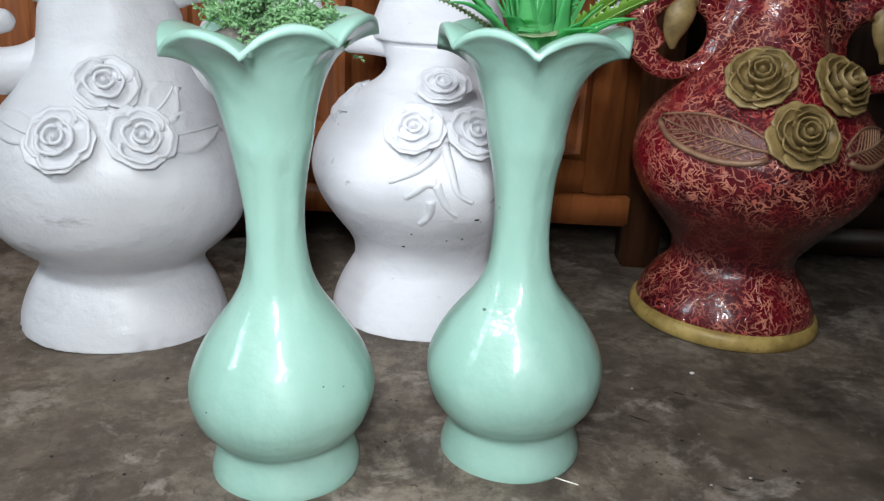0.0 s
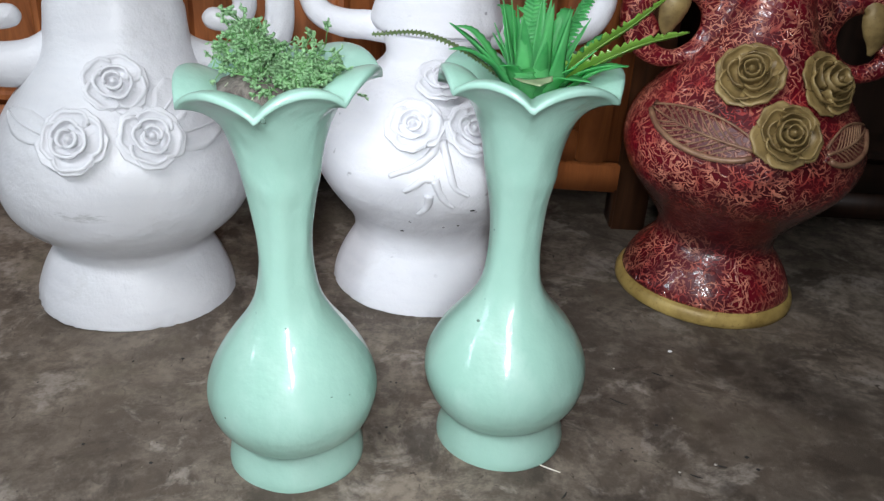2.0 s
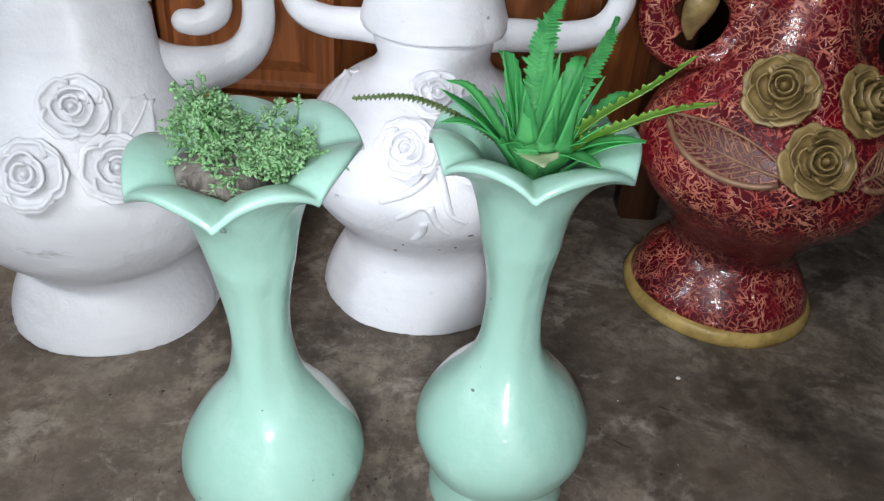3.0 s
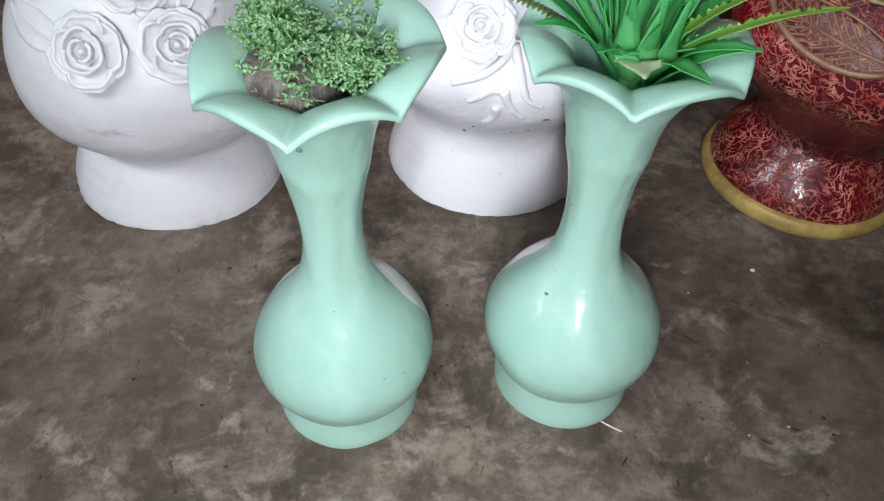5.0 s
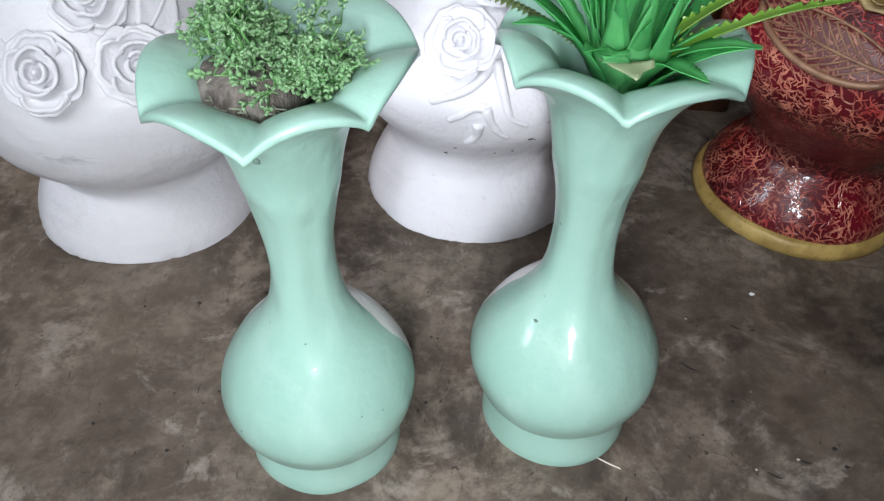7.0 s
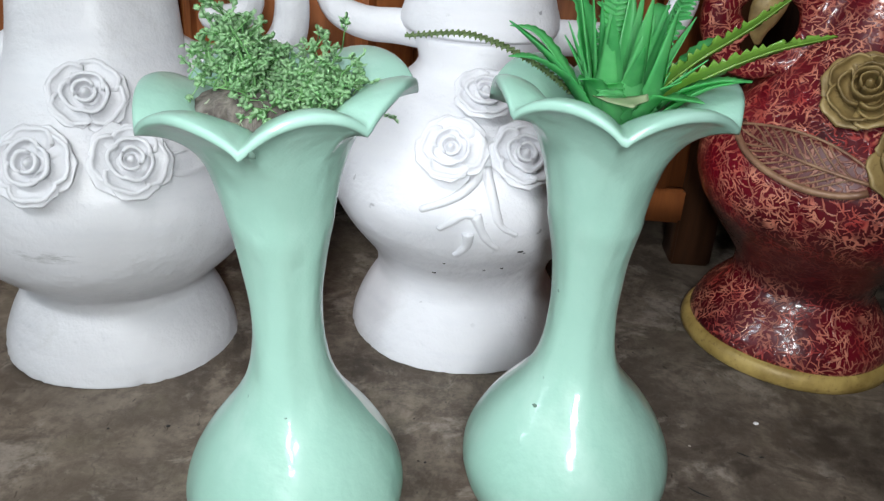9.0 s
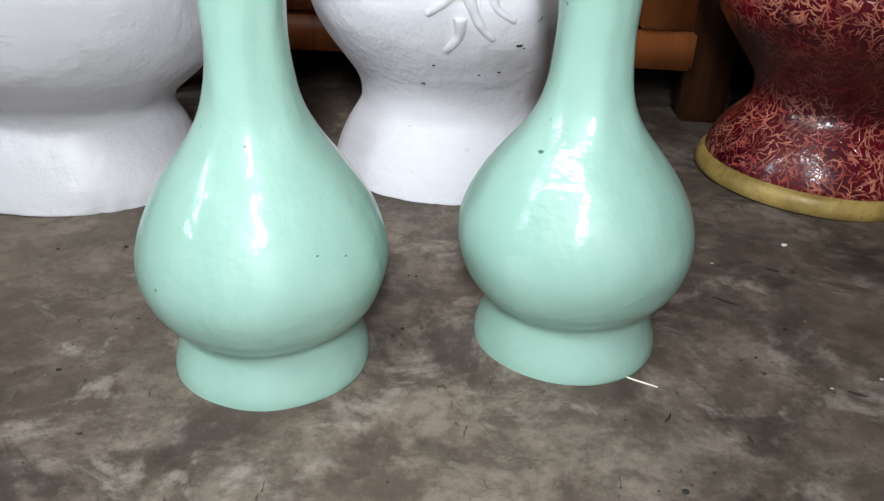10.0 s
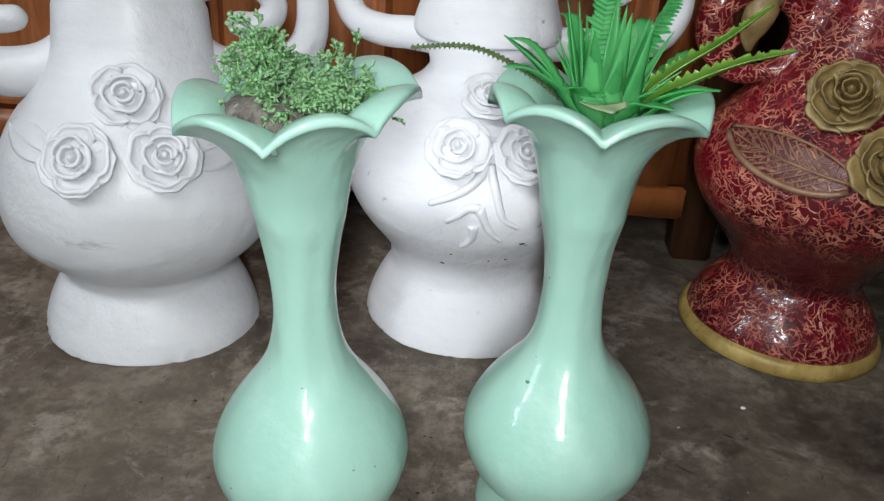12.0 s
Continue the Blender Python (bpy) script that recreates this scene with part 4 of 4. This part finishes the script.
def bush_sprig(root, tip, bulk):
    """One branching sprig whose twigs end in tiny paddle leaves."""
    stem, leaf = bmesh.new(), bmesh.new()
    mid = root.lerp(tip, 0.5) + Vector((rng.uniform(-1, 1), rng.uniform(-1, 1), 0.6)) * 0.008
    path = spline([(*root, 0.0010), (*mid, 0.0008), (*tip, 0.0005)], 5)
    sweep(stem, path, 5)
    for i in range(bulk):
        u = rng.uniform(0.28, 1.0)
        k = min(len(path) - 1, int(u * len(path)))
        p = Vector(path[k][:3])
        d = Vector((rng.gauss(0, 1), rng.gauss(0, 1), rng.gauss(0.5, 0.7))).normalized()
        e = p + d * rng.uniform(0.008, 0.019)
        sweep(stem, [(*p, 0.00045), (*e, 0.0003)], 4)
        for _ in range(8):
            b = p.lerp(e, rng.uniform(0.55, 1.0))
            g = (d + Vector((rng.gauss(0, 0.8), rng.gauss(0, 0.8), rng.gauss(0, 0.8)))).normalized()
            s = g.cross(Vector((rng.gauss(0, 1), rng.gauss(0, 1), 1))).normalized()
            ln, w = rng.uniform(0.0034, 0.0058), rng.uniform(0.0013, 0.0022)
            up = g.cross(s) * 0.0004
            rim = [b, b + g * ln * 0.45 + s * w * 0.8 + up, b + g * ln * 0.75 + s * w + up, b + g * ln, b + g * ln * 0.75 - s * w + up, b + g * ln * 0.45 - s * w * 0.8 + up]
            vs = [leaf.verts.new(q) for q in rim] + [leaf.verts.new(b + g * ln * 0.6 - up * 2)]
            for q in range(6):
                leaf.faces.new((vs[q], vs[(q + 1) % 6], vs[6]))
            leaf.faces.new(vs[5::-1])
    return stem, leaf


for i in range(36):
    left = i % 2 == 0
    c = Vector((-0.022, -0.002, 0.0)) if left else Vector((0.028, 0.006, 0.0))
    a = rng.uniform(0, 2 * math.pi)
    s = math.sqrt(rng.random())
    reach = Vector((math.cos(a) * 0.031 * s, math.sin(a) * 0.040 * s, 0))
    top = (0.440 if left else 0.424) - 0.040 * s * s + rng.uniform(-0.012, 0.008)
    root = Vector((0, 0, 0.385)) + c * 0.55 + reach * 0.3
    tip = c + reach + Vector((0, 0, top))
    st, lf = bush_sprig(root, tip, 14)
    spr = part("sprig", st, BUSH_STEM, bush)
    part("foliage", lf, BUSH, spr)
bm = bmesh.new()
box(bm, -0.004, 0.006, 0.012, 0.020, 0.385, 0.414, bevel=0.003)
part("foam_plug", bm, FOAM, bush, "white foam lump")

tuft = thing("artificial_plant", pose(0.0990, 0.7210, 0.002), "bright green plastic grass and fern plant in the mint vase", "plant")
clod(tuft, 0.024, 0.330, 0.5, CLOD, 9.0)


def blade(points, width, teeth, mat, fold=0.35, name="blade"):
    """A folded, tapering leaf with saw edges, along (x, y, z) points."""
    path = [Vector(p) for p in spline(points, 9)]
    n = len(path)
    rows = []
    for i, p in enumerate(path):
        d = (path[min(i + 1, n - 1)] - path[max(i - 1, 0)]).normalized()
        s = d.cross(Vector((0, 0, 1)))
        s = s.normalized() if s.length > 0.12 else Vector((1, 0.2, 0)).normalized()
        up = s.cross(d).normalized()
        u = i / (n - 1)
        w = width * (math.sin(math.pi * (0.16 + 0.84 * u)) ** 0.8 if u < 1 else 0.02)
        if teeth and i % 2:
            w *= teeth
        rows.append([p - s * w + up * w * fold, p - s * w * 0.5 + up * w * fold * 0.35, p, p + s * w * 0.5 + up * w * fold * 0.35, p + s * w + up * w * fold])
    bm = bmesh.new()
    slab(bm, rows, 0.0007)
    bmesh.ops.recalc_face_normals(bm, faces=bm.faces[:])
    return part(name, bm, mat, tuft)


def saw_blade(points, width, mat, label, seed):
    """A long narrow leaf, broad near its stalk, with uneven hooked teeth along both edges."""
    path = [Vector(p) for p in spline(points, 26)]
    n = len(path)
    rows = []
    for i, p in enumerate(path):
        u = i / (n - 1)
        d = (path[min(i + 1, n - 1)] - path[max(i - 1, 0)]).normalized()
        s = d.cross(Vector((0, 0, 1))).normalized()
        up = s.cross(d)
        s, up = s * math.cos(0.85) + up * math.sin(0.85), up * math.cos(0.85) - s * math.sin(0.85)
        row = []
        for g in (-1, -0.5, 0, 0.5, 1):
            w = width * (0.45 + 0.55 * min(1.0, u * 5)) * (1 - u) ** 0.55 + 0.0003
            if abs(g) == 1:
                bite = (i * (1.0 + 0.15 * noise.noise((u * 6, seed, g))) / 4 + 0.4 * g) % 1.0
                w *= 0.50 + 0.62 * bite + 0.15 * noise.noise((u * 21, seed + 4, g))
            row.append(p + s * w * g + up * w * abs(g) * 0.30 + d * (0.0022 if abs(g) == 1 else 0.0))
        rows.append(row)
    bm = bmesh.new()
    slab(bm, rows, 0.0008)
    bmesh.ops.recalc_face_normals(bm, faces=bm.faces[:])
    leaf = part("serrated_leaf", bm, mat, tuft, label)
    bm = bmesh.new()
    sweep(bm, [(*p, 0.0011 - 0.0008 * i / n) for i, p in enumerate(path)][::4], 6)
    part("rib", bm, mat, leaf)


def frond(points, width, mat, label):
    """A fern frond: a rib with pairs of toothlike leaflets."""
    path = spline([(*p, 0.0011) for p in points], 12)
    bm = bmesh.new()
    sweep(bm, path, 6)
    rib = part("frond", bm, mat, tuft, label)
    n = len(path)
    for i in range(4, n - 1):
        p, q = Vector(path[i][:3]), Vector(path[i - 1][:3])
        d = (p - q).normalized()
        s = d.cross(Vector((0, 0, 1))).normalized()
        up = s.cross(d)
        for g in (-1, 1):
            w = width * math.sin(math.pi * (0.10 + 0.88 * i / n)) ** 0.7 * (1 + 0.55 * noise.noise((i * 0.9, g * 3.0, points[0][0] * 300)))
            x = (s * g + d * 0.38 - up * 0.12).normalized()
            z = x.cross(d * g).normalized()
            y = z.cross(x)
            m = Matrix((x * w, y * (p - q).length * 1.15, z * 0.004)).transposed().to_4x4()
            m.translation = p
            part("leaflet", LEAFLET[mat.name], mat, rib, m=m)
    return rib


def leaflet_mesh(mat):
    """A saw-tooth leaflet, one unit long and wide."""
    bm = bmesh.new()
    rows = []
    for i in range(7):
        u = i / 6
        half = 0.52 * (1 - u ** 2.6) * (0.86 if i % 2 else 1.0) + 0.02
        rows.append([(u, half * v, 0.6 * abs(v) - 0.5 * u * u) for v in (-1, -0.5, 0, 0.5, 1)])
    slab(bm, rows, 0.15)
    bmesh.ops.recalc_face_normals(bm, faces=bm.faces[:])
    return mesh_of("leaflet", bm, mat)


LEAFLET = {k.name: leaflet_mesh(k) for k in (FERN_DARK, GRASS)}
rng = random.Random(21)
for i in range(22):
    a = rng.uniform(0, 2 * math.pi)
    lean = rng.uniform(0.008, 0.040)
    top = rng.uniform(0.425, 0.472) - lean * 0.5
    dx, dy = math.cos(a), math.sin(a)
    blade([(dx * 0.010, dy * 0.010, 0.362), (dx * (0.014 + lean * 0.3), dy * (0.014 + lean * 0.3), 0.395), (dx * (0.016 + lean), dy * (0.016 + lean), top)], rng.uniform(0.0045, 0.0085), 0.0, GRASS)
for a, reach, top in ((-60, 0.075, 0.405), (-25, 0.080, 0.412), (205, 0.085, 0.418), (160, 0.080, 0.425), (20, 0.080, 0.425), (60, 0.070, 0.44), (120, 0.07, 0.44), (-110, 0.05, 0.408), (235, 0.06, 0.41)):
    dx, dy = math.cos(radians(a)), math.sin(radians(a))
    blade([(dx * 0.012, dy * 0.012, 0.365), (dx * 0.035, dy * 0.035, 0.398), (dx * reach * 0.75, dy * reach * 0.75, top), (dx * reach, dy * reach, top + 0.004)], 0.0095, 0.80, GRASS)
frond([(-0.02, 0.0, 0.385), (-0.058, -0.005, 0.412), (-0.100, -0.008, 0.428), (-0.143, -0.010, 0.425)], 0.0042, FERN_DARK, "long thin arching dry frond")
saw_blade([(0.015, -0.005, 0.385), (0.050, -0.012, 0.412), (0.086, -0.016, 0.432), (0.120, -0.020, 0.444)], 0.0120, FERN, "yellow-green serrated leaf", 2.0)
saw_blade([(0.015, 0.005, 0.385), (0.045, 0.006, 0.416), (0.078, 0.006, 0.442), (0.106, 0.006, 0.468)], 0.0120, FERN, "yellow-green serrated leaf", 3.0)
frond([(0.01, 0.02, 0.385), (0.03, 0.03, 0.43), (0.045, 0.035, 0.465), (0.05, 0.035, 0.485)], 0.0110, GRASS, "upright fern frond")
frond([(-0.01, 0.02, 0.385), (-0.005, 0.035, 0.43), (0.0, 0.045, 0.47), (0.01, 0.05, 0.495)], 0.0110, GRASS, "upright fern frond")


def faded_leaf(where):
    """A pale withered leaf with three curling lobes, hanging in front of the blades."""
    rows = []
    for i in range(13):
        u = i / 6 - 1
        x = 0.0165 * u
        mid = 0.0042 * abs(u) ** 1.5 - 0.0040 * u
        half = 0.0030 * (1 - min(1.0, abs(u) * 1.1) ** 1.2) + 0.0011 + 0.0009 * noise.noise((u * 4, 0.4, 2.0))
        drop = 0.0070 * math.exp(-((u - 0.20) / 0.22) ** 2)
        rows.append([(x, -0.002 * v - 0.003 * u * u, mid + (half * v if v > 0 else (half + drop) * v)) for v in (-1, -0.5, 0, 0.5, 1)])
    bm = bmesh.new()
    slab(bm, rows, 0.0008)
    bmesh.ops.recalc_face_normals(bm, faces=bm.faces[:])
    part("faded_leaf", bm, PALE, tuft, "pale withered leaf", m=pose(*where, -99, 0, 4) @ Matrix.Diagonal((0.98, 1.0, 1.4, 1.0)))


faded_leaf((-0.005, -0.038, 0.4005))
for x, back, top in ((-0.013, 0.006, 0.452), (0.001, 0.004, 0.440), (0.014, 0.007, 0.458)):
    blade([(x * 0.7, -0.013, 0.358), (x, -0.024 + back, 0.385), (x * 1.15, -0.034 + back, 0.405), (x * 1.5, -0.041 + back, top)], 0.0095, 0.0, GRASS, 0.25)
blade([(-0.012, -0.006, 0.362), (-0.030, -0.012, 0.392), (-0.052, -0.016, 0.418), (-0.078, -0.018, 0.440)], 0.0135, 0.0, GRASS)
blade([(0.012, -0.010, 0.362), (0.030, -0.020, 0.390), (0.050, -0.026, 0.408), (0.074, -0.030, 0.416)], 0.0125, 0.9, GRASS)
for k in range(12):
    a = radians(k * 30 + 8)
    blade([(math.cos(a) * 0.006, math.sin(a) * 0.006, 0.335), (math.cos(a) * 0.019, math.sin(a) * 0.019, 0.375), (math.cos(a) * 0.030, math.sin(a) * 0.030, 0.412 + 0.012 * math.sin(k * 2.3))], 0.0075, 0.0, GRASS)
# a few pale broken twigs lying on the clay of the bushy plant
for k in range(7):
    bm = bmesh.new()
    x, z = -0.042 + 0.008 * k + rng.uniform(-0.002, 0.002), 0.379 + rng.uniform(-0.004, 0.006)
    y = 0.002 - 0.034 * math.sqrt(max(0.05, 1 - ((x + 0.010) / 0.036) ** 2))
    lean = rng.uniform(-0.007, 0.007)
    sweep(bm, [(x, y - 0.001, z, 0.0006), (x + lean, y - 0.004, z + 0.008, 0.0004)], 5)
    sweep(bm, [(x + lean * 0.5, y - 0.0025, z + 0.0045, 0.0007), (x + lean * 0.5 + rng.uniform(-0.007, 0.007), y - 0.005, z + 0.006, 0.0004)], 5)
    part("twig", bm, TWIG, bush, "pale dry twig")


# ---- small things on the floor ----
bm = bmesh.new()
sweep(bm, spline([(0.141, 0.679, 0.0010, 0.0005), (0.152, 0.673, 0.0013, 0.0007), (0.164, 0.668, 0.0009, 0.0005)], 4), 6)
tagged(part("straw", bm, STRAW, None), "thin pale straw beside the vase foot", "straw")


def grit(x, y, r, mat, label, seed):
    bm = bmesh.new()
    bmesh.ops.create_icosphere(bm, subdivisions=2, radius=1.0)
    for q in bm.verts:
        d = 1 + 0.35 * noise.noise(q.co * 1.4 + Vector((seed, 2, 0)))
        q.co = Vector((x + q.co.x * r * d, y + q.co.y * r * d * 0.8, r * 0.35 + q.co.z * r * 0.4 * d))
    return tagged(part("crumb", bm, mat, None), label, "debris")


grit(0.335, 0.914, 0.0030, FOAM, "white plaster crumb on the cement floor", 1.0)
for x, y, r in ((-0.104, 0.865, 0.0016), (-0.112, 0.871, 0.0012), (0.253, 0.867, 0.0014), (0.333, 0.695, 0.0018), (0.291, 0.68, 0.0013)):
    grit(x, y, r, CRUMB, "tiny pale plaster crumb on the cement floor", x * 90)


def splinter(x, y, length, turn):
    bm = bmesh.new()
    a = radians(turn)
    dx, dy = math.cos(a) * length / 2, math.sin(a) * length / 2
    sweep(bm, spline([(x - dx, y - dy, 0.0006, 0.0003), (x + dy * 0.15, y - dx * 0.15, 0.0010, 0.0009), (x + dx, y + dy, 0.0006, 0.0003)], 3), 6)
    tagged(part("splinter", bm, SPECK, None), "thin dark splinter lying on the cement floor", "debris")


for x, y, length, turn in ((0.306, 0.86, 0.014, -30), (0.324, 0.858, 0.006, 5), (0.247, 0.798, 0.024, -32), (0.307, 0.675, 0.014, -25), (0.339, 0.693, 0.012, -12), (0.164, 0.635, 0.012, 60), (-0.208, 0.856, 0.008, 20)):
    splinter(x, y, length, turn)
for i, (x, y, r) in enumerate(((-0.021, 0.725, 0.0018), (-0.276, 0.832, 0.0022), (-0.332, 0.821, 0.0016), (-0.252, 0.647, 0.0020), (0.371, 0.71, 0.0026), (0.247, 0.714, 0.0013), (0.234, 0.709, 0.0012), (0.283, 0.757, 0.0020), (0.377, 0.691, 0.0022), (-0.329, 0.669, 0.0018), (0.16, 0.565, 0.0026), (-0.016, 0.809, 0.0014))):
    grit(x, y, r, SPECK, "dark grit on the cement floor", i * 3.7)
